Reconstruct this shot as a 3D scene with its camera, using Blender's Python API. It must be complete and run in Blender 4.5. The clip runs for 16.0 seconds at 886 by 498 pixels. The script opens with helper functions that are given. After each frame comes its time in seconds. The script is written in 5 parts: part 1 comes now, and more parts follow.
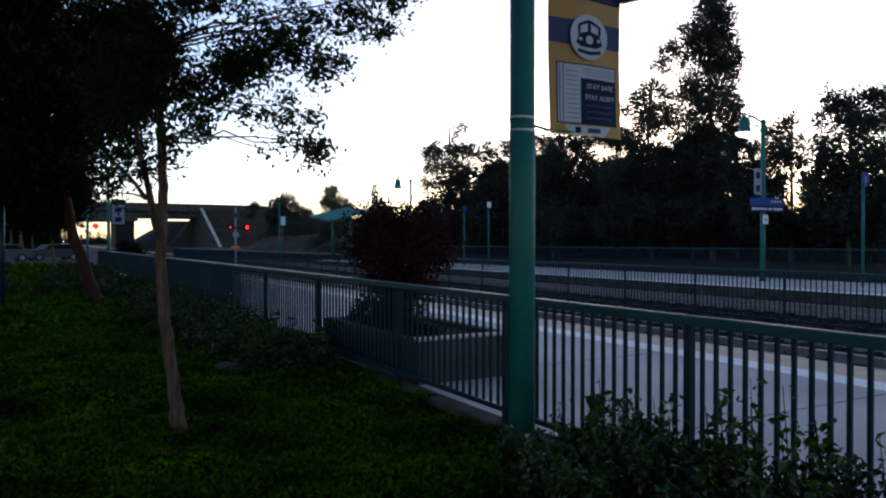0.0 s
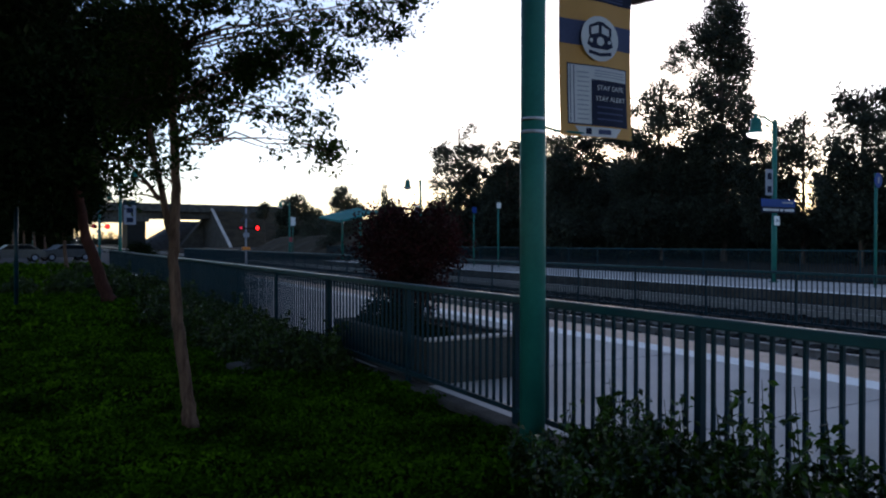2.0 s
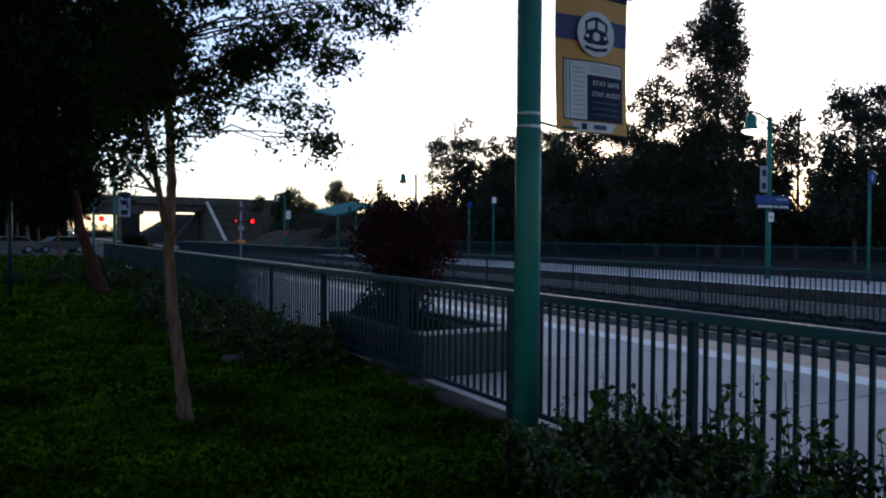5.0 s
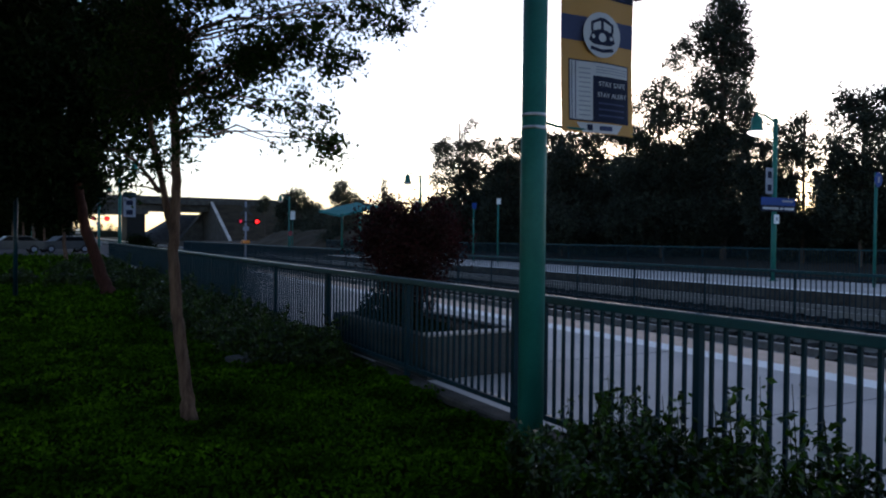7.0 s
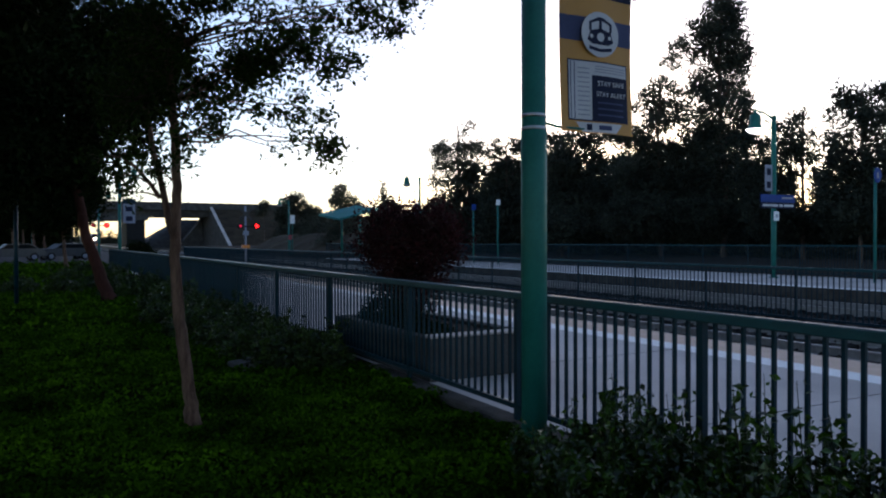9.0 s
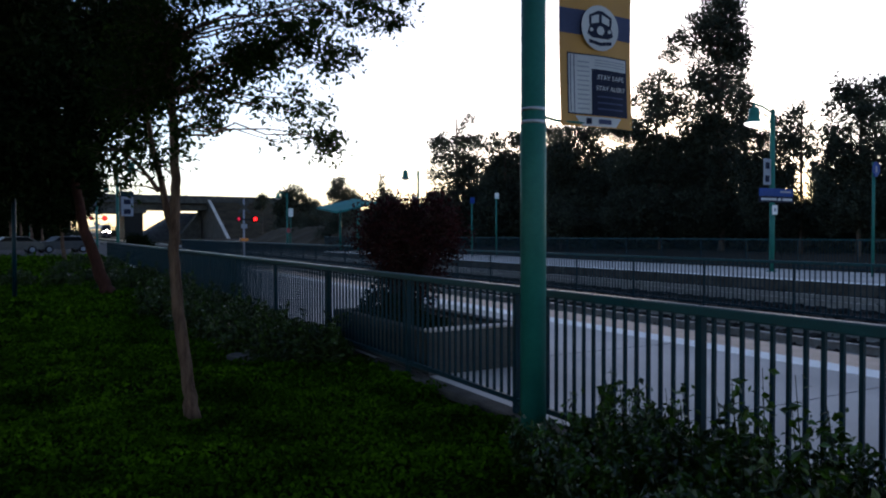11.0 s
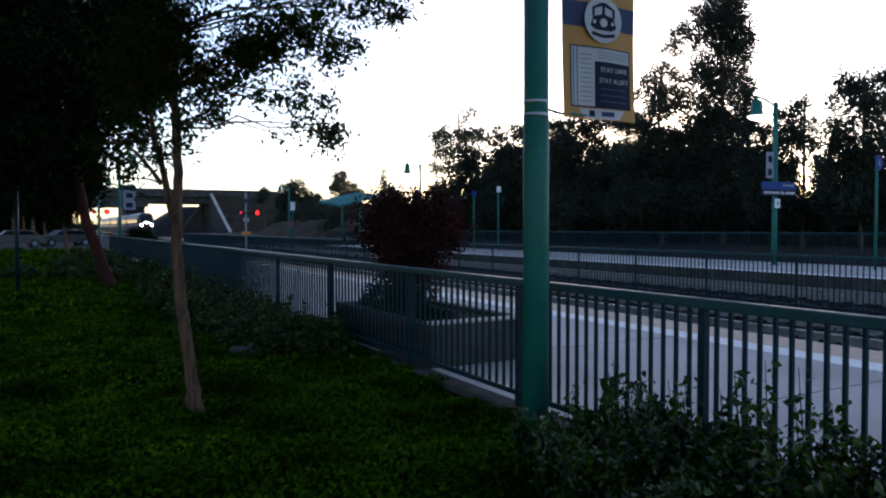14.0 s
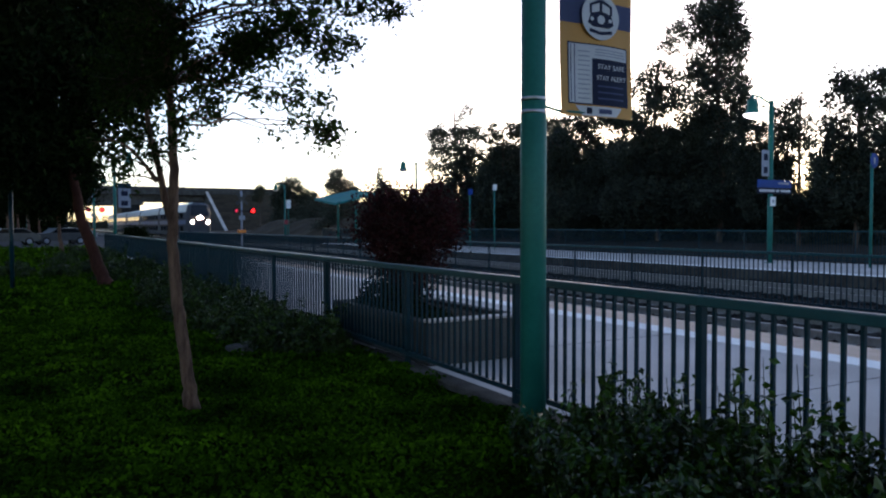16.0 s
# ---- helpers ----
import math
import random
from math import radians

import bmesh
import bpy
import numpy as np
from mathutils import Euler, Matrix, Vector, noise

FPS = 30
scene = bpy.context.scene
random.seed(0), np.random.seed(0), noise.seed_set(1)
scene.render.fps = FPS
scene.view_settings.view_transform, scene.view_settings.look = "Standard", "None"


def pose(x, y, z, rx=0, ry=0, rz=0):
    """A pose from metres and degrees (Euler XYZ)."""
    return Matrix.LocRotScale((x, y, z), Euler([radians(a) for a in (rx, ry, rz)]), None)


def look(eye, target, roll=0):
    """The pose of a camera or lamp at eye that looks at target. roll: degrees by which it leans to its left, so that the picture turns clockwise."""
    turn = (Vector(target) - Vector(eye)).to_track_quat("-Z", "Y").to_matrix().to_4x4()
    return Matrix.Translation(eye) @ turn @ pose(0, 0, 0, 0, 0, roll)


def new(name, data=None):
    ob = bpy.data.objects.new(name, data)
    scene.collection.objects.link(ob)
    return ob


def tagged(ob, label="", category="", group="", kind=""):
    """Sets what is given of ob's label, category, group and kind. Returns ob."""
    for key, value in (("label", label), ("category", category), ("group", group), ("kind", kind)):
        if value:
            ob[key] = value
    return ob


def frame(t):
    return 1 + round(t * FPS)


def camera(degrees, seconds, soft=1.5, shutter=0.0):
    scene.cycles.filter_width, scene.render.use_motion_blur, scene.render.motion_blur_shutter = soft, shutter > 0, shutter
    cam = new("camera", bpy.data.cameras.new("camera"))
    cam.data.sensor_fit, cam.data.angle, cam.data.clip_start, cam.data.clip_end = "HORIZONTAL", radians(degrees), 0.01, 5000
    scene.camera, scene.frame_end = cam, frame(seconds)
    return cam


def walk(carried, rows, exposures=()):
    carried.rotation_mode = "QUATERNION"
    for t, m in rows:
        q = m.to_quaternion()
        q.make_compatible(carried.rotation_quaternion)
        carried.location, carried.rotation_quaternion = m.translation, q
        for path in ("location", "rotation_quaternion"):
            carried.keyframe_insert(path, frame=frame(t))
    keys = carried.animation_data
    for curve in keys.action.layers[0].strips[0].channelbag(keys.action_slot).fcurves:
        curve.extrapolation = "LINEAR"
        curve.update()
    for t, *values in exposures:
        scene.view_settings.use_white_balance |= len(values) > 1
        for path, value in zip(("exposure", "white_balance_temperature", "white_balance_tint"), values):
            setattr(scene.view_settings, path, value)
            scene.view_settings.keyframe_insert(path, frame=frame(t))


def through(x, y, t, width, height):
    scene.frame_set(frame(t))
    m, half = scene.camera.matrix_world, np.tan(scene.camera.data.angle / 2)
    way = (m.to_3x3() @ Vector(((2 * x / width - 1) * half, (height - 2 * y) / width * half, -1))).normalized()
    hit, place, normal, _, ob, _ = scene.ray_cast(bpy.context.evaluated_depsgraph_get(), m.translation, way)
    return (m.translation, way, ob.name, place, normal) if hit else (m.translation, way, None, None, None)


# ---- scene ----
# ---- camera ----
cam = camera(63.0, 16.0, 2.1, 0.4)
ROWS = [
    (0.0, 0.007, 0.009, 1.502, -29.32, -0.49, 0.00),
    (0.5, -0.005, 0.002, 1.501, -29.18, -0.29, -0.14),
    (1.0, -0.012, -0.002, 1.500, -28.96, -0.38, -0.27),
    (1.5, -0.017, -0.009, 1.499, -28.74, -0.41, -0.11),
    (2.0, -0.010, -0.003, 1.503, -28.57, -0.43, -0.08),
    (2.5, -0.004, 0.000, 1.505, -28.54, -0.52, 0.05),
    (3.0, -0.005, -0.004, 1.501, -28.39, -0.57, 0.03),
    (3.5, -0.018, -0.021, 1.499, -28.37, -0.73, -0.25),
    (4.0, -0.021, -0.025, 1.499, -29.01, -0.76, -0.47),
    (6.5, -0.016, -0.007, 1.501, -28.75, -0.96, -0.46),
    (7.0, -0.015, -0.005, 1.499, -28.61, -0.79, -0.63),
    (7.5, -0.011, 0.001, 1.502, -28.52, -0.69, -0.46),
    (8.0, -0.022, -0.007, 1.500, -28.40, -0.59, -0.13),
    (8.5, -0.018, 0.001, 1.504, -28.36, -0.76, 0.09),
    (9.0, -0.025, -0.001, 1.498, -28.62, -0.65, 0.20),
    (11.5, -0.031, 0.002, 1.503, -28.75, -1.24, 0.11),
    (12.0, -0.030, 0.000, 1.496, -28.62, -1.16, 0.10),
    (12.5, -0.038, -0.007, 1.498, -28.75, -1.34, 0.09),
    (13.0, -0.034, 0.003, 1.493, -28.63, -1.48, 0.12),
    (13.5, -0.031, 0.010, 1.495, -28.77, -1.48, 0.14),
    (14.0, -0.035, 0.005, 1.496, -28.60, -1.68, 0.12),
    (14.5, -0.027, 0.012, 1.500, -28.84, -1.85, 0.11),
    (15.0, -0.033, 0.011, 1.494, -28.73, -1.77, 0.24),
    (15.5, -0.030, 0.019, 1.493, -28.84, -1.76, 0.31),
    (16.0, -0.037, 0.020, 1.491, -28.92, -1.83, 0.13),
]
walk(cam, [(t, pose(x, y, z, 90 + pitch, roll, yaw)) for t, x, y, z, yaw, pitch, roll in ROWS], exposures=((0.0, 0.85, 6400, 22), (4.0, 0.87, 6400, 22), (9.0, 0.92, 6400, 22), (12.5, 1.05, 6400, 22), (16.0, 1.28, 6400, 22)))

# ---- world and sun: clear sky shortly after sunset, glow ahead of the camera ----
SUN_ELEVATION, SUN_ROTATION = 8.5, 44.0
world = bpy.data.worlds.new("dusk_sky")
scene.world = world
world.use_nodes = True
sky = world.node_tree.nodes.new("ShaderNodeTexSky")
sky.sky_type, sky.sun_disc = "NISHITA", False
sky.sun_elevation, sky.sun_rotation = radians(SUN_ELEVATION), radians(SUN_ROTATION)
sky.air_density, sky.dust_density, sky.ozone_density = 0.9, 0.5, 2.0
background = world.node_tree.nodes["Background"]
background.inputs["Strength"].default_value = 0.15
world.node_tree.links.new(sky.outputs["Color"], background.inputs["Color"])
sun = new("sun", bpy.data.lights.new("sun", "SUN"))
sun.data.energy, sun.data.angle, sun.data.color = 0.02, radians(8), (1.0, 0.75, 0.5)
sun.matrix_world = look((60 * math.sin(radians(SUN_ROTATION)), 60 * math.cos(radians(SUN_ROTATION)), 3.0), (0, 0, 0))


# ---- materials ----
def material(name, dark, light, scale=8.0, rough=0.7, metal=0.0, bump=0.2, fine=60.0, island=0.0, glow=None, through=0.0, gloss=0.5, stretch=(1, 1, 1)):
    """Two-scale noise between two colours, with relief; island: brightness spread between pieces; through: share of light let through."""
    m = bpy.data.materials.new(name)
    m.use_nodes = True
    nt = m.node_tree
    nodes, links = nt.nodes, nt.links
    b = nodes["Principled BSDF"]
    b.inputs["Roughness"].default_value, b.inputs["Metallic"].default_value = rough, metal
    b.inputs["Specular IOR Level"].default_value = gloss
    co = nodes.new("ShaderNodeTexCoord")
    mp = nodes.new("ShaderNodeMapping")
    mp.inputs["Scale"].default_value = stretch
    links.new(co.outputs["Object"], mp.inputs["Vector"])
    n1, n2 = nodes.new("ShaderNodeTexNoise"), nodes.new("ShaderNodeTexNoise")
    n1.inputs["Scale"].default_value, n1.inputs["Detail"].default_value = scale, 4
    n2.inputs["Scale"].default_value, n2.inputs["Detail"].default_value = fine, 3
    for n in (n1, n2):
        links.new(mp.outputs["Vector"], n.inputs["Vector"])
    add = nodes.new("ShaderNodeMath")
    add.operation = "MULTIPLY_ADD"
    links.new(n1.outputs["Fac"], add.inputs[0])
    add.inputs[1].default_value = 1.4
    half = nodes.new("ShaderNodeMath")
    half.operation = "MULTIPLY_ADD"
    links.new(n2.outputs["Fac"], half.inputs[0])
    half.inputs[1].default_value, half.inputs[2].default_value = 0.6, -0.5
    links.new(half.outputs[0], add.inputs[2])
    ramp = nodes.new("ShaderNodeValToRGB")
    ramp.color_ramp.elements[0].position, ramp.color_ramp.elements[1].position = 0.2, 0.8
    ramp.color_ramp.elements[0].color, ramp.color_ramp.elements[1].color = (*dark, 1), (*light, 1)
    links.new(add.outputs[0], ramp.inputs["Fac"])
    colour = ramp.outputs["Color"]
    if island:
        geo = nodes.new("ShaderNodeNewGeometry")
        hsv = nodes.new("ShaderNodeHueSaturation")
        spread = nodes.new("ShaderNodeMapRange")
        spread.inputs["To Min"].default_value, spread.inputs["To Max"].default_value = 1 - island, 1 + island
        links.new(geo.outputs["Random Per Island"], spread.inputs["Value"])
        links.new(spread.outputs["Result"], hsv.inputs["Value"])
        links.new(colour, hsv.inputs["Color"])
        colour = hsv.outputs["Color"]
    links.new(colour, b.inputs["Base Color"])
    if bump:
        bm_ = nodes.new("ShaderNodeBump")
        bm_.inputs["Strength"].default_value, bm_.inputs["Distance"].default_value = bump, 0.02
        links.new(n2.outputs["Fac"], bm_.inputs["Height"])
        links.new(bm_.outputs["Normal"], b.inputs["Normal"])
    if glow:
        b.inputs["Emission Color"].default_value, b.inputs["Emission Strength"].default_value = (*glow[:3], 1), glow[3]
    if through:
        tr = nodes.new("ShaderNodeBsdfTranslucent")
        links.new(colour, tr.inputs["Color"])
        mix = nodes.new("ShaderNodeMixShader")
        mix.inputs["Fac"].default_value = through
        links.new(b.outputs["BSDF"], mix.inputs[1])
        links.new(tr.outputs["BSDF"], mix.inputs[2])
        links.new(mix.outputs["Shader"], nodes["Material Output"].inputs["Surface"])
    return m


def glass(name, tint, rough=0.05):
    m = bpy.data.materials.new(name)
    m.use_nodes = True
    b = m.node_tree.nodes["Principled BSDF"]
    b.inputs["Base Color"].default_value = (*tint, 1)
    b.inputs["Roughness"].default_value, b.inputs["Specular IOR Level"].default_value = rough, 0.35
    return m


TEAL = material("teal_painted_steel", (0.005, 0.10, 0.082), (0.009, 0.14, 0.113), 3, 0.5, 0, 0.08, 40, gloss=0.25)
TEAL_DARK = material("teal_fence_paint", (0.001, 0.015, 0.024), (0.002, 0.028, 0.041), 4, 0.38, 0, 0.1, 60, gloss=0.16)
# Lighter copy of the fence paint: sky highlight on the rails put into colour.
TOP_RAIL = material("sky_bright_teal_paint", (0.002, 0.04, 0.05), (0.004, 0.06, 0.07), 5, 0.35, 0, 0.1, 60, gloss=0.25)
TEAL_ROOF = material("teal_metal_roof", (0.012, 0.14, 0.135), (0.02, 0.18, 0.17), 2, 0.8, 0, 0.1, 20, gloss=0.1)
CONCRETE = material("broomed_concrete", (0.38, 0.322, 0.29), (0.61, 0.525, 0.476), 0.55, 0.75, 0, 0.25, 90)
# Darker copy of the concrete; carries the shade of planter sides and bridge.
CONCRETE_DARK = material("dark_concrete", (0.042, 0.039, 0.037), (0.09, 0.085, 0.08), 1.2, 0.85, 0, 0.3, 40, gloss=0.08)
DARKENED = material("darkened_concrete", (0.04, 0.034, 0.029), (0.10, 0.088, 0.078), 3, 0.9, 0, 0.4, 50, gloss=0.08)
WHITE_LINE = material("white_edge_paint", (0.84, 0.78, 0.73), (0.97, 0.91, 0.86), 5, 0.6, 0, 0.15, 60)
TACTILE = material("buff_tactile_tile", (0.62, 0.40, 0.27), (0.74, 0.50, 0.36), 3, 0.75, 0, 0.3, 120)
# Ballast, stones and sleepers near black: the track pit's shade is in their colour.
BALLAST = material("shade_dark_ballast", (0.006, 0.0055, 0.006), (0.016, 0.015, 0.015), 9, 0.95, 0, 1.0, 30, gloss=0.1)
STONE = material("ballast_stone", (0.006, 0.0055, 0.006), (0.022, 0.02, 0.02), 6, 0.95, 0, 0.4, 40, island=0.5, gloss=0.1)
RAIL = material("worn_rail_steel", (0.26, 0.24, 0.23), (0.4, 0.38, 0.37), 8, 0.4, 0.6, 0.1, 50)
SLEEPER = material("shade_dark_sleeper", (0.012, 0.011, 0.01), (0.028, 0.026, 0.024), 6, 0.9, 0, 0.3, 50, gloss=0.08)
SOIL = material("bare_soil", (0.022, 0.016, 0.012), (0.045, 0.034, 0.025), 5, 0.95, 0, 0.8, 40, gloss=0.1)
DRY = material("dry_grass_bank", (0.022, 0.016, 0.010), (0.06, 0.043, 0.026), 0.4, 0.95, 0, 0.8, 8, gloss=0.1)
TURF = material("turf_soil", (0.006, 0.010, 0.002), (0.014, 0.022, 0.004), 2.5, 0.95, 0, 0.8, 50, gloss=0.0)
GRASS = material("lawn_leaf", (0.0045, 0.015, 0.0008), (0.048, 0.118, 0.003), 1.1, 0.85, 0, 0.0, 40, island=0.65, through=0.25, gloss=0.02)
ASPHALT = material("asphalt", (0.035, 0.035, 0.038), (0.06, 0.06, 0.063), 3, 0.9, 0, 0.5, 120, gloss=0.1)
BARK = material("pale_smooth_bark", (0.045, 0.021, 0.014), (0.165, 0.096, 0.067), 22, 0.8, 0, 0.6, 110, stretch=(1, 1, 0.18), gloss=0.2)
BARK_RED = material("reddish_bark", (0.026, 0.010, 0.007), (0.075, 0.028, 0.02), 4, 0.85, 0, 0.6, 30, stretch=(1, 1, 0.3), gloss=0.08)
BARK_DARK = material("dark_bark", (0.05, 0.035, 0.028), (0.12, 0.085, 0.065), 4, 0.95, 0, 0.8, 25, stretch=(1, 1, 0.3), gloss=0.08)
LEAF = material("crape_myrtle_leaf", (0.010, 0.022, 0.004), (0.028, 0.05, 0.010), 2, 0.6, 0, 0.0, 30, island=0.5, through=0.4, gloss=0.05)
# Near-black leaf: the gloom of dense crowns is put into the colour.
LEAF_DARK = material("shade_dark_leaf", (0.005, 0.009, 0.003), (0.013, 0.021, 0.006), 1, 0.8, 0, 0.0, 20, island=0.5, through=0.1, gloss=0.02)
LEAF_FAR = material("eucalyptus_leaf", (0.022, 0.027, 0.02), (0.07, 0.08, 0.058), 0.5, 0.7, 0, 0.0, 10, island=0.5, through=0.5, gloss=0.1)
HEDGE = material("hedge_leaf", (0.004, 0.014, 0.001), (0.036, 0.084, 0.005), 3, 0.3, 0, 0.0, 30, island=0.75, through=0.3, gloss=0.42)
SHRUB = material("low_shrub_leaf", (0.006, 0.017, 0.003), (0.04, 0.072, 0.011), 3, 0.35, 0, 0.0, 30, island=0.65, through=0.25, gloss=0.22)
RED_LEAF = material("dark_red_leaf", (0.016, 0.007, 0.006), (0.058, 0.013, 0.014), 2, 0.65, 0, 0.0, 20, island=0.5, through=0.2, gloss=0.08)
STEM = material("dark_green_stem", (0.010, 0.014, 0.006), (0.022, 0.028, 0.012), 6, 0.8, gloss=0.1)
BLACK = material("black_rubber", (0.012, 0.012, 0.012), (0.025, 0.025, 0.025), 8, 0.7, gloss=0.08)
STEEL = material("stainless_band", (0.45, 0.45, 0.45), (0.62, 0.62, 0.62), 20, 0.3, 1.0, 0.05)
YELLOW = material("golden_banner_vinyl", (0.42, 0.19, 0.035), (0.53, 0.25, 0.05), 2, 0.6, 0, 0.1, 200)
NAVY = material("navy_print", (0.010, 0.014, 0.034), (0.016, 0.021, 0.048), 3, 0.6, 0, 0.0, gloss=0.12)
SLATE = material("slate_blue_print", (0.045, 0.055, 0.11), (0.06, 0.07, 0.14), 3, 0.6, 0, 0.0, gloss=0.12)
PRINT = material("white_print", (0.42, 0.41, 0.43), (0.52, 0.51, 0.53), 3, 0.6, 0, 0.0)
GREY_PRINT = material("grey_print", (0.2, 0.21, 0.26), (0.27, 0.28, 0.33), 3, 0.6, 0, 0.0)
BLUE_SIGN = material("blue_sign_sheet", (0.012, 0.045, 0.19), (0.018, 0.06, 0.24), 2, 0.45, 0, 0.0, gloss=0.12)
WHITE = material("white_enamel", (0.66, 0.66, 0.66), (0.78, 0.78, 0.78), 3, 0.5, 0, 0.05)
# Glow stands for skylight in the nearer lenses; the lamps are not lit.
LENS = material("skylit_frosted_lens", (0.8, 0.8, 0.78), (0.85, 0.85, 0.82), 5, 0.4, 0, 0.0, glow=(1.0, 0.97, 0.9, 1.4))
LENS_OFF = material("unlit_lamp_lens", (0.3, 0.3, 0.3), (0.38, 0.38, 0.37), 5, 0.4, 0, 0.0, gloss=0.2)
RED_LIT = material("lit_red_lens", (0.5, 0.01, 0.01), (0.6, 0.02, 0.02), 5, 0.3, 0, 0.0, glow=(1.0, 0.012, 0.01, 3.0))
RED_DIM = material("dim_red_lens", (0.35, 0.01, 0.03), (0.4, 0.02, 0.04), 5, 0.3, 0, 0.0, glow=(1.0, 0.03, 0.1, 0.35))
RED_PAINT = material("red_sign_paint", (0.3, 0.03, 0.04), (0.36, 0.05, 0.06), 4, 0.6)
ORANGE = material("orange_plastic", (0.6, 0.16, 0.02), (0.7, 0.22, 0.03), 6, 0.5)
HEADLAMP = material("train_headlamp", (0.9, 0.85, 0.75), (0.9, 0.85, 0.75), 5, 0.3, 0, 0.0, glow=(1.0, 0.82, 0.5, 200.0))
TRAIN_SILVER = material("train_silver_paint", (0.045, 0.046, 0.052), (0.075, 0.076, 0.085), 1, 0.6, 0.0, 0.05, gloss=0.15)
TRAIN_ROOF_SHEEN = material("train_roof_sky_sheen", (0.24, 0.25, 0.27), (0.32, 0.33, 0.35), 1, 0.4, 0, 0.05)
TRAIN_BLUE = material("train_blue_paint", (0.02, 0.06, 0.16), (0.03, 0.08, 0.2), 1, 0.35, 0, 0.05)
DARK_GLASS = glass("dark_window_glass", (0.01, 0.011, 0.013))
CAR_WHITE = material("white_car_paint", (0.2, 0.2, 0.215), (0.26, 0.26, 0.28), 2, 0.3, 0, 0.0)
CAR_GREY = material("grey_car_paint", (0.05, 0.053, 0.06), (0.08, 0.083, 0.09), 2, 0.3, 0.3, 0.0)
CAR_LAMP = material("car_headlamp", (0.9, 0.9, 0.9), (0.9, 0.9, 0.9), 5, 0.3, 0, 0.0, glow=(1.0, 0.95, 0.85, 3.0))
BROWN = material("brown_metal", (0.05, 0.022, 0.018), (0.08, 0.035, 0.028), 5, 0.5)


# ---- mesh helpers ----
class Shape:
    """Collects vertices and faces of one mesh."""

    def __init__(self):
        self.v, self.f = [], []

    def box(self, x0, y0, z0, x1, y1, z1, bevel=0.0):
        i = len(self.v)
        if bevel:
            b = bevel
            for z, s in ((z0, 0), (z0 + b, b), (z1 - b, b), (z1, 0)):
                e = b - s
                xa, xb, ya, yb = x0 + e, x1 - e, y0 + e, y1 - e
                self.v += [(xa, ya, z), (xb, ya, z), (xb, yb, z), (xa, yb, z)]
            for k in range(3):
                for j in range(4):
                    a, c = i + 4 * k + j, i + 4 * k + (j + 1) % 4
                    self.f.append((a, c, c + 4, a + 4))
            self.f += [(i + 3, i + 2, i + 1, i), (i + 12, i + 13, i + 14, i + 15)]
        else:
            self.v += [(x0, y0, z0), (x1, y0, z0), (x1, y1, z0), (x0, y1, z0), (x0, y0, z1), (x1, y0, z1), (x1, y1, z1), (x0, y1, z1)]
            self.f += [tuple(i + k for k in q) for q in ((3, 2, 1, 0), (4, 5, 6, 7), (0, 1, 5, 4), (1, 2, 6, 5), (2, 3, 7, 6), (3, 0, 4, 7))]
        return self

    def tube(self, points, radii, n=10, caps=True):
        """A round bar through points with a radius at each."""
        i = len(self.v)
        pts = [Vector(p) for p in points]
        for k, p in enumerate(pts):
            d = (pts[min(k + 1, len(pts) - 1)] - pts[max(k - 1, 0)]).normalized()
            if k == 0:
                a = d.orthogonal().normalized()
            else:
                a = (a - d * a.dot(d)).normalized()
            b = d.cross(a)
            for j in range(n):
                w = 2 * math.pi * j / n
                self.v.append(tuple(p + radii[k] * (math.cos(w) * a + math.sin(w) * b)))
        for k in range(len(pts) - 1):
            for j in range(n):
                a, c = i + k * n + j, i + k * n + (j + 1) % n
                self.f.append((a, c, c + n, a + n))
        if caps:
            self.f.append(tuple(i + j for j in reversed(range(n))))
            self.f.append(tuple(i + (len(pts) - 1) * n + j for j in range(n)))
        return self

    def poly(self, points, depth):
        """A flat outline in x and z, made thick along y."""
        i, n = len(self.v), len(points)
        self.v += [(x, 0, z) for x, z in points] + [(x, depth, z) for x, z in points]
        self.f += [tuple(i + j for j in range(n)), tuple(i + n + j for j in reversed(range(n)))]
        self.f += [(i + j, i + n + j, i + n + (j + 1) % n, i + (j + 1) % n) for j in range(n)]
        return self

    def leaves(self, centres, normals, size, rng, width=0.5, plain=False):
        """Folded pointed leaves at centres; plain: one triangle each, for foliage far off."""
        n = len(centres)
        d = rng.normal(size=(n, 3))
        d /= np.linalg.norm(d, axis=1)[:, None]
        s = np.cross(d, normals + 1e-6)
        s /= np.linalg.norm(s, axis=1)[:, None] + 1e-9
        up = np.cross(s, d)
        ln = size * rng.uniform(0.6, 1.3, n)[:, None]
        base, tip = centres - d * ln * 0.5, centres + d * ln * 0.5
        a, b = centres + s * ln * width * 0.5 + up * ln * 0.12, centres - s * ln * width * 0.5 + up * ln * 0.12
        i = len(self.v)
        if plain:
            self.v += np.stack([a - d * ln * 0.5, tip, b - d * ln * 0.5], axis=1).reshape(-1, 3).tolist()
            self.f += [(i + 3 * k, i + 3 * k + 1, i + 3 * k + 2) for k in range(n)]
            return self
        block = np.stack([base, a, tip, b], axis=1).reshape(-1, 3)
        self.v += block.tolist()
        for k in range(n):
            q = i + 4 * k
            self.f.append((q, q + 1, q + 2))
            self.f.append((q, q + 2, q + 3))
        return self

    def mesh(self, name, mat, smooth=False):
        me = bpy.data.meshes.new(name)
        me.from_pydata(self.v, [], self.f)
        me.materials.append(mat)
        if smooth:
            me.polygons.foreach_set("use_smooth", [True] * len(me.polygons))
        me.update()
        return me


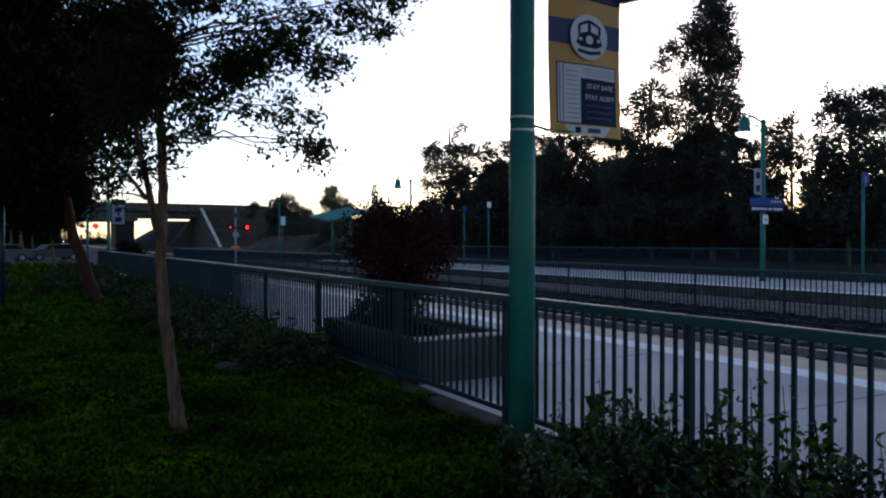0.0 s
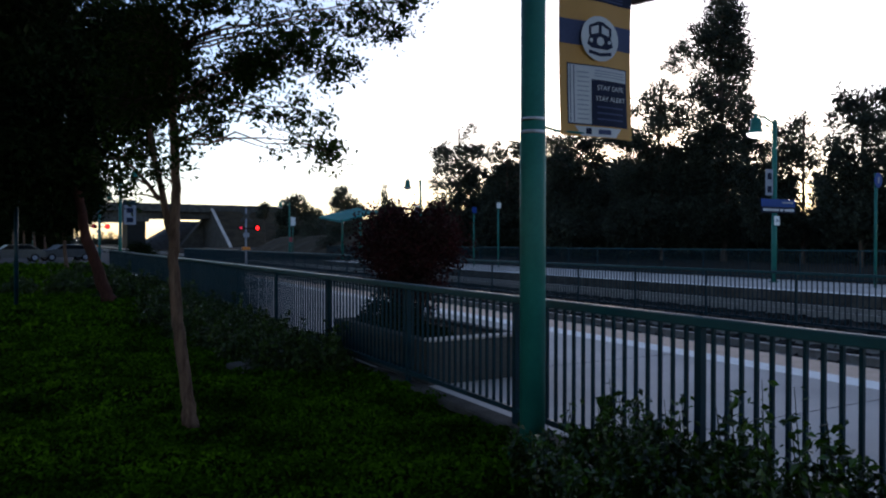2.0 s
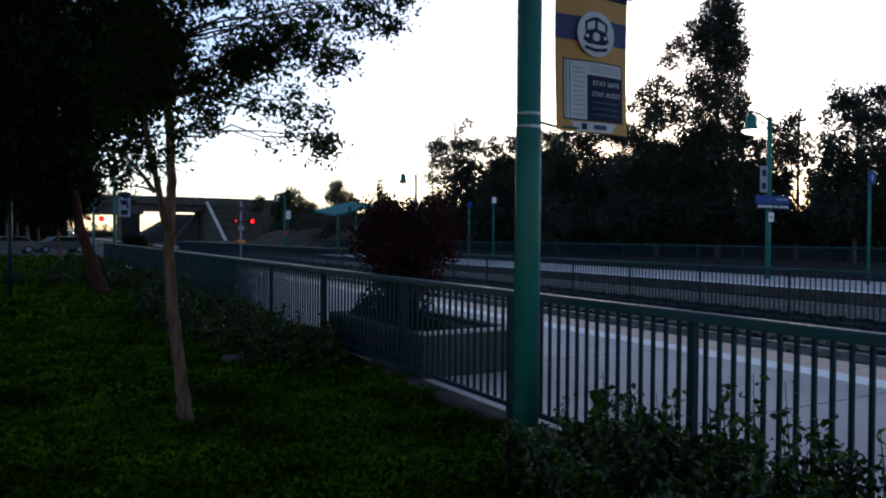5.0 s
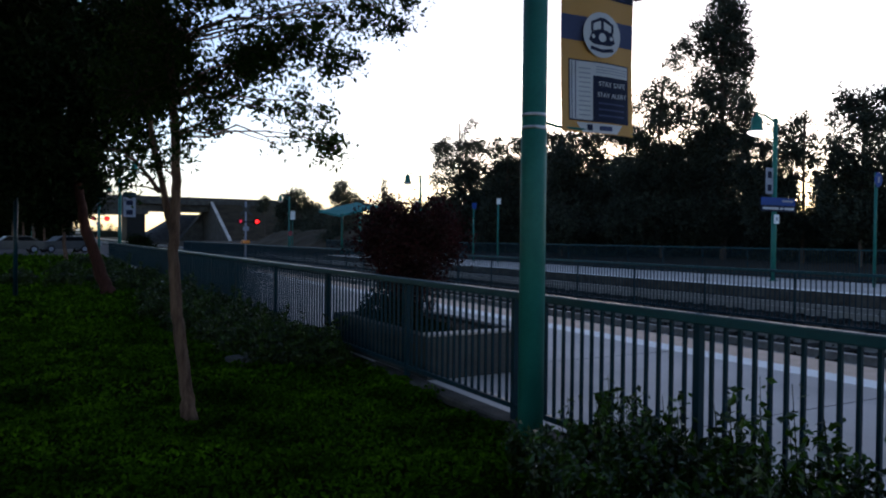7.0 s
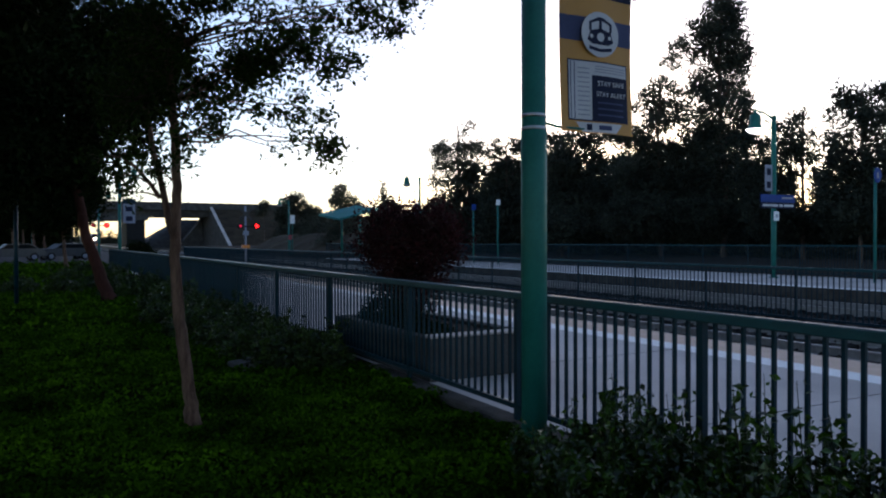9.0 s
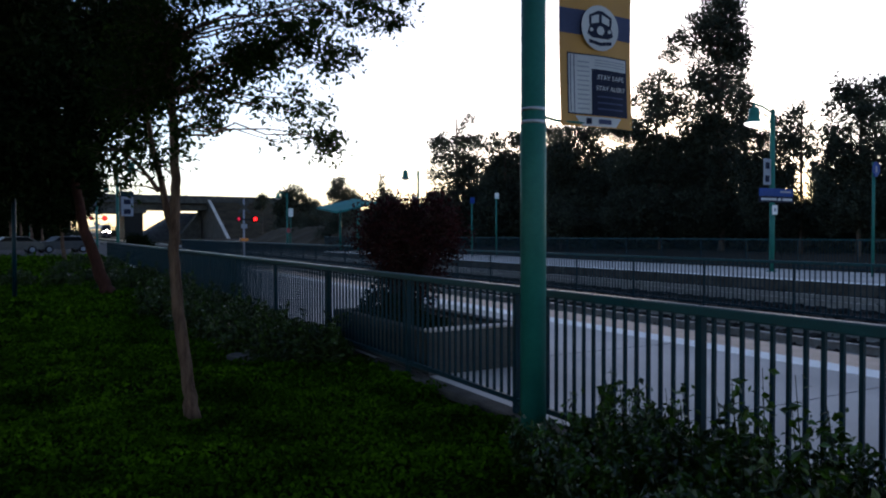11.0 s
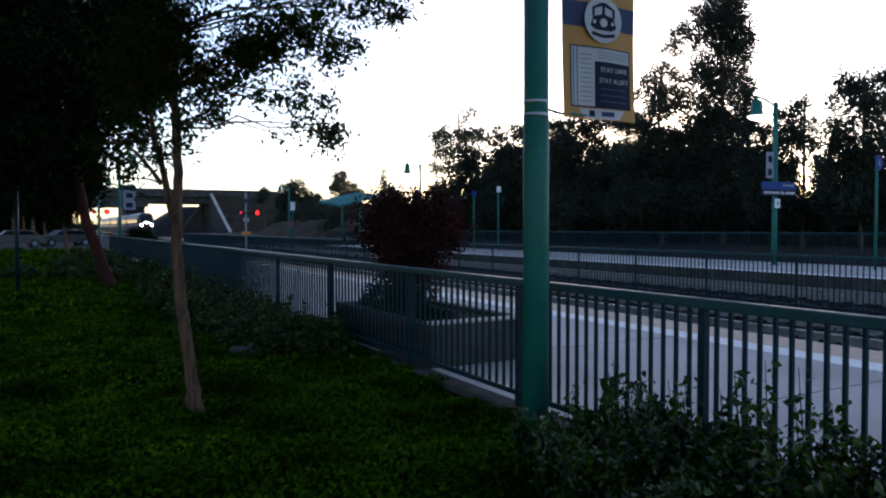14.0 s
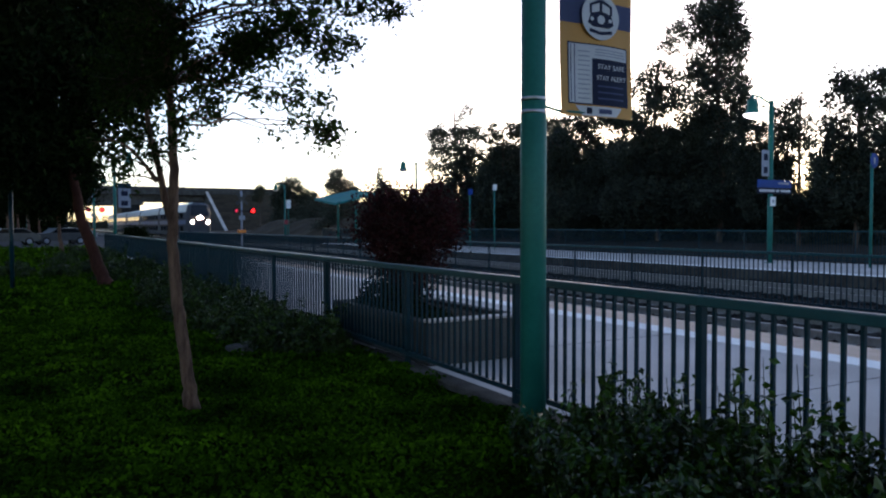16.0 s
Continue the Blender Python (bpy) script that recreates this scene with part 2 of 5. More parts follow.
def part(name, shape, mat, parent=None, label="", smooth=False, m=None):
    """Links a shape (or ready mesh) as one mesh object, under a thing where one is given."""
    me = shape if isinstance(shape, bpy.types.Mesh) else shape.mesh(name, mat, smooth)
    ob = new(name, me)
    if parent:
        ob.parent = parent
    if m is not None:
        ob.matrix_basis = m
    if label:
        ob["label"] = label
    return ob


def thing(name, m, label, category, group=""):
    return place(new(name), m, label, category, group)


def place(ob, m, label, category, group=""):
    ob.matrix_basis = m
    ob.empty_display_size = 0.1
    return tagged(ob, label, category, group)


def structure(name, shape, mat, label, smooth=False):
    return tagged(part(name, shape, mat, None, "", smooth), label, name.split("_")[0], kind="structure")


def lettering(name, text, size, mat, parent, m):
    """Words in the built-in font, as a thin mesh."""
    cu = bpy.data.curves.new(name, "FONT")
    cu.body, cu.size, cu.extrude, cu.align_x, cu.align_y = text, size, 0.001, "CENTER", "CENTER"
    tmp = new(name + "_curve", cu)
    me = bpy.data.meshes.new_from_object(tmp.evaluated_get(bpy.context.evaluated_depsgraph_get()))
    bpy.data.objects.remove(tmp)
    me.materials.clear()
    me.materials.append(mat)
    return part(name, me, mat, parent, "", m=m)


# ---- large structure ----
def sheet(x0, x1, y0, y1, nx, ny, height):
    s = Shape()
    xs, ys = np.linspace(x0, x1, nx), np.linspace(y0, y1, ny)
    s.v = [(x, y, height(x, y)) for y in ys for x in xs]
    s.f = [(j * nx + i, j * nx + i + 1, (j + 1) * nx + i + 1, (j + 1) * nx + i) for j in range(ny - 1) for i in range(nx - 1)]
    return s


FENCE_X, EDGE_X, MID_X, FAR_X, BACK_X = 3.37, 8.72, 14.5, 21.4, 27.0
TRACK_1, TRACK_2 = 11.5, 17.75


def grade(y):
    """Rise of the railway far off."""
    return 0.002 * max(0.0, y - 100)


structure("ground", Shape().box(-2500, -2500, -1.5, 2500, 2500, -0.5), SOIL, "flat dark earth reaching to the horizon")


def lawn_height(x, y):
    return 0.05 * noise.noise((x * 0.6, y * 0.6, 0)) + 0.02 * noise.noise((x * 2.3, y * 2.3, 4)) - 0.03


structure("lawn", sheet(-40, FENCE_X - 0.1, -12, 56, 150, 160, lawn_height), TURF, "dark green lawn with shaggy ground cover", True)
structure("curb_1", Shape().box(FENCE_X - 0.1, -12, -0.5, FENCE_X + 0.1, 8.0, 0.02, 0.015), DARKENED, "dark concrete mow strip under the fence")
structure("bed", Shape().box(FENCE_X - 0.12, 8.0, -0.5, FENCE_X + 0.1, 52, -0.005), SOIL, "dark planting soil along the fence")
platform = structure("platform_near", Shape().box(FENCE_X + 0.1, -30, -0.5, EDGE_X - 1.22, 52, 0.0), CONCRETE, "grey broomed concrete station platform")
structure("platform_line_near", Shape().box(EDGE_X - 1.22, -30, -0.5, EDGE_X - 0.8, 52, 0.004), WHITE_LINE, "white painted safety line on the platform")
structure("platform_edge_near", Shape().box(EDGE_X - 0.8, -30, -0.5, EDGE_X, 52, 0.003, 0.01), TACTILE, "buff tactile paving along the platform edge")
structure("platform_far", Shape().box(FAR_X, -30, -0.5, BACK_X + 0.3, 60, 0.0), CONCRETE, "grey concrete platform across the tracks")
# Side wall takes the darkened concrete, so its shade is in the colour.
structure("platform_wall_far", Shape().box(FAR_X - 0.5, -30, -0.5, FAR_X, 60, 0.0), DARKENED, "concrete side of the far platform with shade in its colour")
structure("platform_line_far", Shape().box(FAR_X - 0.46, -30, 0.0, FAR_X, 60, 0.006), WHITE_LINE, "white painted safety line on the far platform")
structure("trackbed", sheet(EDGE_X - 0.02, FAR_X - 0.48, -60, 760, 13, 200, lambda x, y: -0.36 + 0.05 * noise.noise((x, y * 0.5, 2)) + grade(y)), BALLAST, "crushed stone ballast of the railway, darkened for shade")
structure("verge", sheet(BACK_X + 0.3, 120, -80, 200, 40, 80, lambda x, y: 0.02 + 0.35 * min(1, (x - BACK_X) / 10) + 0.15 * noise.noise((x * 0.15, y * 0.15, 7))), SOIL, "bare dark earth under the trees behind the platform")
structure("parking_lot", Shape().box(-60, 56, -0.5, 8.9, 130, -0.06), ASPHALT, "grey asphalt car park beyond the lawn")

# joints sawn across the platform
for k in range(14):
    y = -2.0 + 3.05 * k
    part("joint", Shape().box(FENCE_X + 0.1, y, 0.001, EDGE_X - 1.24, y + 0.005, 0.0045), DARKENED, platform)


# ---- tracks ----
def track(centre):
    t = thing("railway_track", pose(centre, 0, 0), "pair of steel rails on concrete sleepers in ballast", "railway track", "railway tracks")
    for s in (-0.7525, 0.7525):
        r = Shape()
        for y0, y1 in ((-60, 100), (100, 740)):
            i = len(r.v)
            r.box(s - 0.07, y0, -0.345, s + 0.07, y1, -0.33)
            r.box(s - 0.012, y0, -0.33, s + 0.012, y1, -0.22)
            r.box(s - 0.036, y0, -0.22, s + 0.036, y1, -0.18, 0.006)
            r.v[i:] = [(x, y, z + grade(y)) for x, y, z in r.v[i:]]
        part("rail", r, RAIL, t)
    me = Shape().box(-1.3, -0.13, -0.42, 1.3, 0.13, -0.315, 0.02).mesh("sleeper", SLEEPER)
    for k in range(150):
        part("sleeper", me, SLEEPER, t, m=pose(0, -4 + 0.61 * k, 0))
    return t


track(TRACK_1)
track(TRACK_2)


# ---- fences ----
def fence(name, x, posts, base, top, gap, mat, label, near_bays, group, counts=None, drop=0.11, post_w=0.048, pick_w=0.021, rail_h=0.062):
    f = thing(name, pose(x, 0, 0), label, "fence", group)
    pm = Shape().box(-post_w / 2, -post_w / 2, base, post_w / 2, post_w / 2, top - 0.01, 0.006).mesh("post", mat)
    km = Shape().box(-pick_w / 2, -pick_w / 2, base + drop, pick_w / 2, pick_w / 2, top - 0.03).mesh("picket", mat)
    far = Shape()
    for k, y in enumerate(posts):
        part("post", pm, mat, f, m=pose(0, y, 0))
        if k + 1 < len(posts):
            y1 = posts[k + 1]
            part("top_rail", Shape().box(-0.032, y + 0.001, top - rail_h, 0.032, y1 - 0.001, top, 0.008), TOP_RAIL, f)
            part("bottom_rail", Shape().box(-0.022, y + post_w / 2, base + drop - 0.02, 0.022, y1 - post_w / 2, base + drop + 0.025, 0.005), mat, f)
            n = (counts or {}).get(k) or max(2, round((y1 - y) / gap))
            for j in range(1, n):
                yy = y + (y1 - y) * j / n
                if k in near_bays:
                    part("picket", km, mat, f, m=pose(0, yy, 0, 0, 0, 0.6 * math.sin(yy * 37)))
                else:
                    far.box(-pick_w / 2, yy - pick_w / 2, base + drop, pick_w / 2, yy + pick_w / 2, top - 0.03)
    if far.v:
        tagged(part("picket_run", far, mat, f), kind="stuff")
    return f


near_posts = [-4.7, -2.8, -0.85, 1.08, 3.02, 4.94, 6.98, 9.5, 12.12, 14.95] + [14.95 + 2.55 * k for k in range(1, 15)]
fence("fence", FENCE_X, near_posts, 0.015, 1.075, 0.113, TEAL_DARK, "dark teal steel picket fence along the platform", range(1, 14), "platform fences", {0: 20, 1: 20, 2: 20, 3: 20, 4: 18, 5: 18})
fence("fence", MID_X, [0.3 + 2.5 * k for k in range(38)], -0.34, 0.89, 0.125, TEAL_DARK, "dark teal picket fence standing between the two tracks", range(2, 14), "platform fences")
fence("fence", BACK_X, [4 + 2.5 * k for k in range(30)], 0.0, 1.27, 0.125, TEAL_DARK, "dark teal fence along the back of the far platform", range(0), "platform fences", rail_h=0.05)


# ---- lamp posts ----
def bell_lamp(post, arm, sx, lens):
    """Curved arm at the top and the bell-shaped lamp under it; sx: side to which it reaches."""
    pts = [(sx * arm * u, 0, 6.2 + 0.28 * math.sin(math.pi * min(1, u * 0.95) * 0.55)) for u in np.linspace(0, 1, 7)]
    part("arm", Shape().tube(pts, [0.04] * 7, 8), TEAL, post, smooth=True)
    part("brace", Shape().tube([(0, 0, 5.75), (sx * arm * 0.35, 0, 6.12), (sx * arm * 0.75, 0, 6.4)], [0.018] * 3, 6), TEAL, post, smooth=True)
    for z in (6.02, 6.12):
        part("bar", Shape().tube([(sx * 0.09, 0, z), (sx * arm * 0.98, 0, z + 0.02)], [0.016, 0.016], 6), TEAL, post, smooth=True)
    cx = sx * arm
    prof = [(0.03, 6.5), (0.06, 6.36), (0.19, 6.3), (0.2, 6.0), (0.24, 5.84), (0.34, 5.76)]
    part("lamp_housing", Shape().tube([(cx, 0, z) for r, z in prof], [r for r, z in prof], 16), TEAL, post, "teal bell-shaped lamp housing", True)
    part("lens", Shape().tube([(cx, 0, 5.757), (cx, 0, 5.72), (cx, 0, 5.62), (cx, 0, 5.58)], [0.33, 0.34, 0.2, 0.05], 16), lens, post, "white frosted lamp lens", True)


def lamp_post(x, y, arm, sx, label, radius=0.092):
    p = thing("lamp_post", pose(x, y, 0), label, "lamp post", "station lamp posts")
    part("base", Shape().box(-0.13, -0.13, -0.04, 0.13, 0.13, 0.035, 0.01), TEAL, p)
    part("pole", Shape().tube([(0, 0, 0.03), (0, 0, 2.27), (0, 0, 2.275), (0, 0, 6.3)], [radius, radius, radius * 0.965, radius * 0.9], 20), TEAL, p, smooth=True)
    part("cap", Shape().tube([(0, 0, 6.3), (0, 0, 6.34), (0, 0, 6.4)], [radius * 1.05, radius, 0.01], 16), TEAL, p, smooth=True)
    bell_lamp(p, arm, sx, LENS if y < 30 else LENS_OFF)
    return p


def band(post, z, radius):
    part("band", Shape().tube([(0, 0, z - 0.012), (0, 0, z + 0.012)], [radius, radius], 20), STEEL, post, "stainless steel band", True)


def small_board(post, y, z0, z1, w, sx, x0=0.1):
    """White notice with dark picture squares beside a post."""
    part("board", Shape().box(min(sx * x0, sx * (x0 + w)), -0.012, z0, max(sx * x0, sx * (x0 + w)), 0.012, z1), GREY_PRINT, post, "pale printed board")
    h = (z1 - z0) / 2
    for k in range(2):
        c = sx * (x0 + w / 2)
        part("picture", Shape().box(c - w * 0.28, -0.017, z0 + h * (k + 0.22), c + w * 0.28, -0.012, z0 + h * (k + 0.72)), NAVY, post)


near_lamp = lamp_post(2.99, 4.18, 1.0, 1, "tall teal lamp post with a golden banner beside the fence")
tilted = Shape().box(-0.02, -0.1, 0, 0.02, 0.1, 0.9, 0.005)
part("hanging_plate", tilted, BROWN, near_lamp, "dark brown plate under the lamp arm", m=pose(1.04, 0, 3.37, 0, 0, 20))
part("hanger", Shape().tube([(1.0, 0, 5.6), (1.02, 0, 4.2)], [0.012, 0.012], 6), BROWN, near_lamp)
band(near_lamp, 2.375, 0.0915)
band(near_lamp, 2.285, 0.0925)
for x, y in ((25.0, 18.72), (25.0, 49.55), (25.0, 84.0)):
    p = lamp_post(x, y, 1.1, -1, "teal lamp post with a bell lamp on the far platform", 0.1)
    if y < 60:
        small_board(p, 0, 3.4, 4.42, 0.42, -1)
far_left_lamp = lamp_post(4.15, 52.7, 0.9, 1, "teal lamp post at the platform's far end", 0.11)
small_board(far_left_lamp, 0, 2.75, 4.05, 0.75, 1, 0.22)
part("board_head", Shape().box(0.18, -0.03, 4.05, 1.02, 0.03, 4.4, 0.01), TEAL_DARK, far_left_lamp)
part("board_arm", Shape().tube([(0.05, 0, 4.3), (0.2, 0, 4.3)], [0.03, 0.03], 8), TEAL_DARK, far_left_lamp)
lamp_post(4.3, 78.0, 0.9, 1, "teal lamp post at the car park", 0.11)
lamp_post(-1.5, 88.0, 0.9, 1, "teal lamp post at the car park", 0.11)


# ---- banner on the near lamp post ----
def banner():
    b = thing("banner", pose(3.2, 4.13, 2.225), "golden vinyl banner with a white train emblem on the lamp post", "banner")
    b.scale = (1.06, 1.0, 1.0)
    W, H = 0.64, 1.55

    def bow(x, z):
        return 0.02 * math.sin(math.pi * z / H) + 0.012 * math.sin(2.2 * math.pi * x / W + 1.3 * z)

    def patch(name, x0, x1, z0, z1, mat, lift, label="", z0r=None, cut=0.0):
        """A printed field that follows the banner's waves."""
        nx, nz = max(2, int((x1 - x0) / 0.03) + 1), max(2, int((z1 - z0) / 0.05) + 1)
        s = Shape()
        for j in range(nz):
            z = z0 + (z1 - z0) * j / (nz - 1)
            for i in range(nx):
                x = x0 + (x1 - x0) * i / (nx - 1)
                if cut:
                    x = (x0 + x1) / 2 + (x - (x0 + x1) / 2) * (1 - cut * (1 - j / (nz - 1)))
                s.v.append((x, bow(x, z) - lift, z))
        s.f = [(j * nx + i, j * nx + i + 1, (j + 1) * nx + i + 1, (j + 1) * nx + i) for j in range(nz - 1) for i in range(nx - 1)]
        ob = part(name, s, mat, b, label, True)
        return ob

    for lift in (0.0, -0.003):
        patch("cloth", 0, W, 0.06, H, YELLOW, lift)
    patch("header", 0, W, 1.06, H, NAVY, 0.002, "navy heading field")
    for z in (1.075, 1.10):
        patch("text_bar", 0.2, 0.56, z, z + 0.012, SLATE, 0.004)
    patch("stripe", 0, W, 0.725, 0.905, SLATE, 0.002, "slate blue stripe")
    patch("panel_border", 0.065, 0.595, 0.145, 0.59, NAVY, 0.002)
    patch("panel", 0.075, 0.585, 0.155, 0.58, PRINT, 0.004, "white notice panel with a dark field")
    for x in (0.087, 0.118):
        patch("rule", x, x + 0.008, 0.16, 0.575, SLATE, 0.006)
    for k in range(11):
        patch("text_bar", 0.15, 0.245, 0.185 + k * 0.034, 0.194 + k * 0.034, GREY_PRINT, 0.006)
    for k in range(3):
        patch("text_bar", 0.29, 0.57, 0.508 + k * 0.02, 0.515 + k * 0.02, GREY_PRINT, 0.006)
    patch("dark_field", 0.265, 0.585, 0.15, 0.485, NAVY, 0.006)
    for k in range(3):
        patch("text_bar", 0.31, 0.545, 0.19 + k * 0.045, 0.202 + k * 0.045, SLATE, 0.008)
    lettering("words", "STAY SAFE", 0.051, PRINT, b, pose(0.425, -0.011 + bow(0.42, 0.42), 0.425, 90))
    lettering("words", "STAY ALERT", 0.048, PRINT, b, pose(0.425, -0.011 + bow(0.42, 0.34), 0.345, 90))
    patch("footer", 0.13, 0.53, 0.066, 0.136, PRINT, 0.002, "white footer with small emblems", cut=0.28)
    patch("emblem_mark", 0.22, 0.265, 0.08, 0.125, NAVY, 0.004)
    patch("emblem_mark", 0.32, 0.43, 0.085, 0.12, SLATE, 0.004)
    # round train emblem
    c, r, yb = (0.33, 0.785), 0.165, 0.008
    disc = Shape().poly([(c[0] + r * math.cos(a), c[1] + r * math.sin(a)) for a in np.linspace(0, 2 * math.pi, 33)[:-1]], 0.002)
    part("disc", disc, PRINT, b, "white round emblem field", m=pose(0, yb - 0.014, 0))

    def mark(points):
        part("train_mark", Shape().poly([(c[0] + x, c[1] + z) for x, z in points], 0.002), NAVY, b, m=pose(0, yb - 0.017, 0))

    mark([(-0.10, 0.02), (-0.10, 0.085), (-0.02, 0.125), (0.02, 0.125), (0.10, 0.085), (0.10, 0.02), (0.08, 0.02), (0.08, 0.075), (0.015, 0.1), (-0.015, 0.1), (-0.08, 0.075), (-0.08, 0.02)])
    mark([(-0.012, 0.03), (-0.012, 0.1), (0.012, 0.1), (0.012, 0.03)])
    mark([(-0.115, -0.05), (-0.09, 0.02), (0, 0.045), (0.09, 0.02), (0.115, -0.05), (0.07, -0.075), (-0.07, -0.075)])
    mark([(-0.1, -0.09), (-0.1, -0.115), (0, -0.13), (0.1, -0.115), (0.1, -0.09), (0, -0.105)])
    for x, q in ((-0.08, 0.014), (0.0, 0.032), (0.08, 0.014)):
        ring = [(c[0] + x + q * math.cos(a), c[1] - 0.02 + q * math.sin(a)) for a in np.linspace(0, 2 * math.pi, 17)[:-1]]
        part("lamp_mark", Shape().poly(ring, 0.002), PRINT, b, m=pose(0, yb - 0.020, 0))
    for z in (0.085, H - 0.03):
        part("bracket", Shape().tube([(-0.13, 0.02, z + 0.02), (-0.02, 0.02, z), (W, 0.02, z)], [0.011] * 3, 8), TEAL, b, smooth=True)


banner()


# ---- station signs ----
def station_sign():
    s = thing("station_sign", pose(25.0, 18.72, 2.72), "blue station name sign on the far lamp post", "sign")
    part("upper_panel", Shape().box(-0.92, -0.13, 0.24, 1.1, -0.1, 0.54, 0.005), BLUE_SIGN, s)
    part("lower_panel", Shape().box(-0.92, -0.132, 0.0, 1.1, -0.1, 0.235, 0.005), NAVY, s, "dark blue lower panel")
    for x0, x1 in ((-0.82, 0.08), (0.16, 0.36), (0.44, 1.0)):
        part("text_bar", Shape().box(x0, -0.138, 0.07, x1, -0.133, 0.16), PRINT, s)
    part("text_bar", Shape().box(0.3, -0.136, 0.38, 0.95, -0.131, 0.45), GREY_PRINT, s)
    for q in (0.1, 0.42):
        part("clamp", Shape().box(-0.12, -0.1, q, 0.12, 0.1, q + 0.04), STEEL, s)
    n = thing("notice", pose(25.0, 18.61, 2.24), "small white notice on the far lamp post", "notice")
    part("plate", Shape().box(-0.15, -0.02, 0, 0.15, 0.0, 0.36, 0.004), WHITE, n)
    part("picture", Shape().box(-0.06, -0.026, 0.12, 0.06, -0.021, 0.25), GREY_PRINT, n)


station_sign()


def sign_pole(x, y, h, mat, w, hh, label, pole_mat=None):
    s = thing("sign_post", pose(x, y, 0), label, "sign post", "platform sign posts")
    part("pole", Shape().tube([(0, 0, 0), (0, 0, h)], [0.05, 0.05], 10), pole_mat or TEAL, s, smooth=True)
    part("plate", Shape().box(-w / 2, -0.075, h - hh, w / 2, -0.052, h, 0.004), mat, s)
    return s


blue_post = sign_pole(25.0, 14.75, 3.95, BLUE_SIGN, 0.2, 0.5, "teal post with a blue pictogram sign")
part("pictogram", Shape().box(-0.04, -0.096, 3.6, 0.04, -0.091, 3.8), GREY_PRINT, blue_post)
part("disc", Shape().tube([(0, -0.09, 3.7), (0, -0.076, 3.7)], [0.23, 0.23], 24), BLUE_SIGN, blue_post, "round blue sign disc")
sign_pole(25.0, 38.6, 4.1, WHITE, 0.3, 0.36, "teal post with a white sign plate")
sign_pole(25.0, 41.6, 3.95, BLUE_SIGN, 0.34, 0.4, "teal post with a blue sign plate")
lamp_sign = sign_pole(24.0, 80.0, 2.2, RED_PAINT, 0.55, 0.5, "post with a red and white warning sign")
sign_pole(23.0, 76.0, 4.3, WHITE, 0.5, 0.9, "post with two white boards")
sign_pole(-0.72, 20.4, 2.6, TEAL_DARK, 0.14, 0.1, "slim dark teal post on the lawn", TEAL_DARK)


# ---- grade crossing signal ----
def crossing_signal(x0, y0, k, label):
    """k: size, 1 for the common height."""
    s = thing("crossing_signal", pose(x0, y0, 0), label, "crossing signal", "crossing signals")
    part("mast", Shape().tube([(0, 0, -0.5), (0, 0, 3.5 * k)], [0.055 * k, 0.055 * k], 10), GREY_PRINT, s, "dull silver mast", True)
    for a in (45, -45):
        part("crossbuck_board", Shape().box(-0.45 * k, -0.11, -0.07 * k, 0.45 * k, -0.085, 0.07 * k), CONCRETE_DARK, s, m=pose(0, -0.01 * (a > 0), 3.05 * k, 0, a, 0))
    part("plate", Shape().box(-0.16 * k, -0.1, 1.85 * k, 0.16 * k, -0.075, 2.1 * k), GREY_PRINT, s)
    part("crossarm", Shape().tube([(-0.35 * k, -0.06, 2.36 * k), (0.62 * k, -0.06, 2.36 * k)], [0.035, 0.035], 8), BLACK, s)
    z = 2.38 * k
    for x, lens, r in ((-0.33 * k, RED_DIM, 0.09 * k), (0.6 * k, RED_LIT, 0.115 * k)):
        disc = part("backplate", Shape().tube([(x, -0.1, z), (x, -0.12, z)], [r * 1.8, r * 1.8], 20), BLACK, s, "round black signal backplate")
        part("hood", Shape().tube([(x, -0.12, z), (x, -0.34, z - 0.01)], [r * 1.1, r * 1.12], 16, False), BLACK, disc)
        part("lens", Shape().tube([(x, -0.125, z), (x, -0.17, z)], [r, r * 0.7], 16), lens, disc, "round red lens")
    part("base_cover", Shape().box(-0.2, -0.2, 1.12, 0.2, 0.2, 1.3, 0.03), ORANGE, s, "orange barrier box")


crossing_signal(4.5, 83.0, 1.36, "tall crossing signal with a red lamp beside the car park")
crossing_signal(9.8, 41.4, 1.0, "railroad crossing signal with a dark grey crossbuck and a lit red lamp")


# ---- trees ----
def bent(a, b, rng, wob, n=5, lift=0.0):
    """Points from a to b, a little crooked; lift: how far the middle rises, as a share of the length."""
    a, b = Vector(a), Vector(b)
    ln = (b - a).length
    return [tuple(a.lerp(b, k / (n - 1)) + Vector((0, 0, lift * ln * math.sin(math.pi * k / (n - 1)))) + (Vector(rng.normal(size=3)) * wob * ln if 0 < k < n - 1 else Vector())) for k in range(n)]


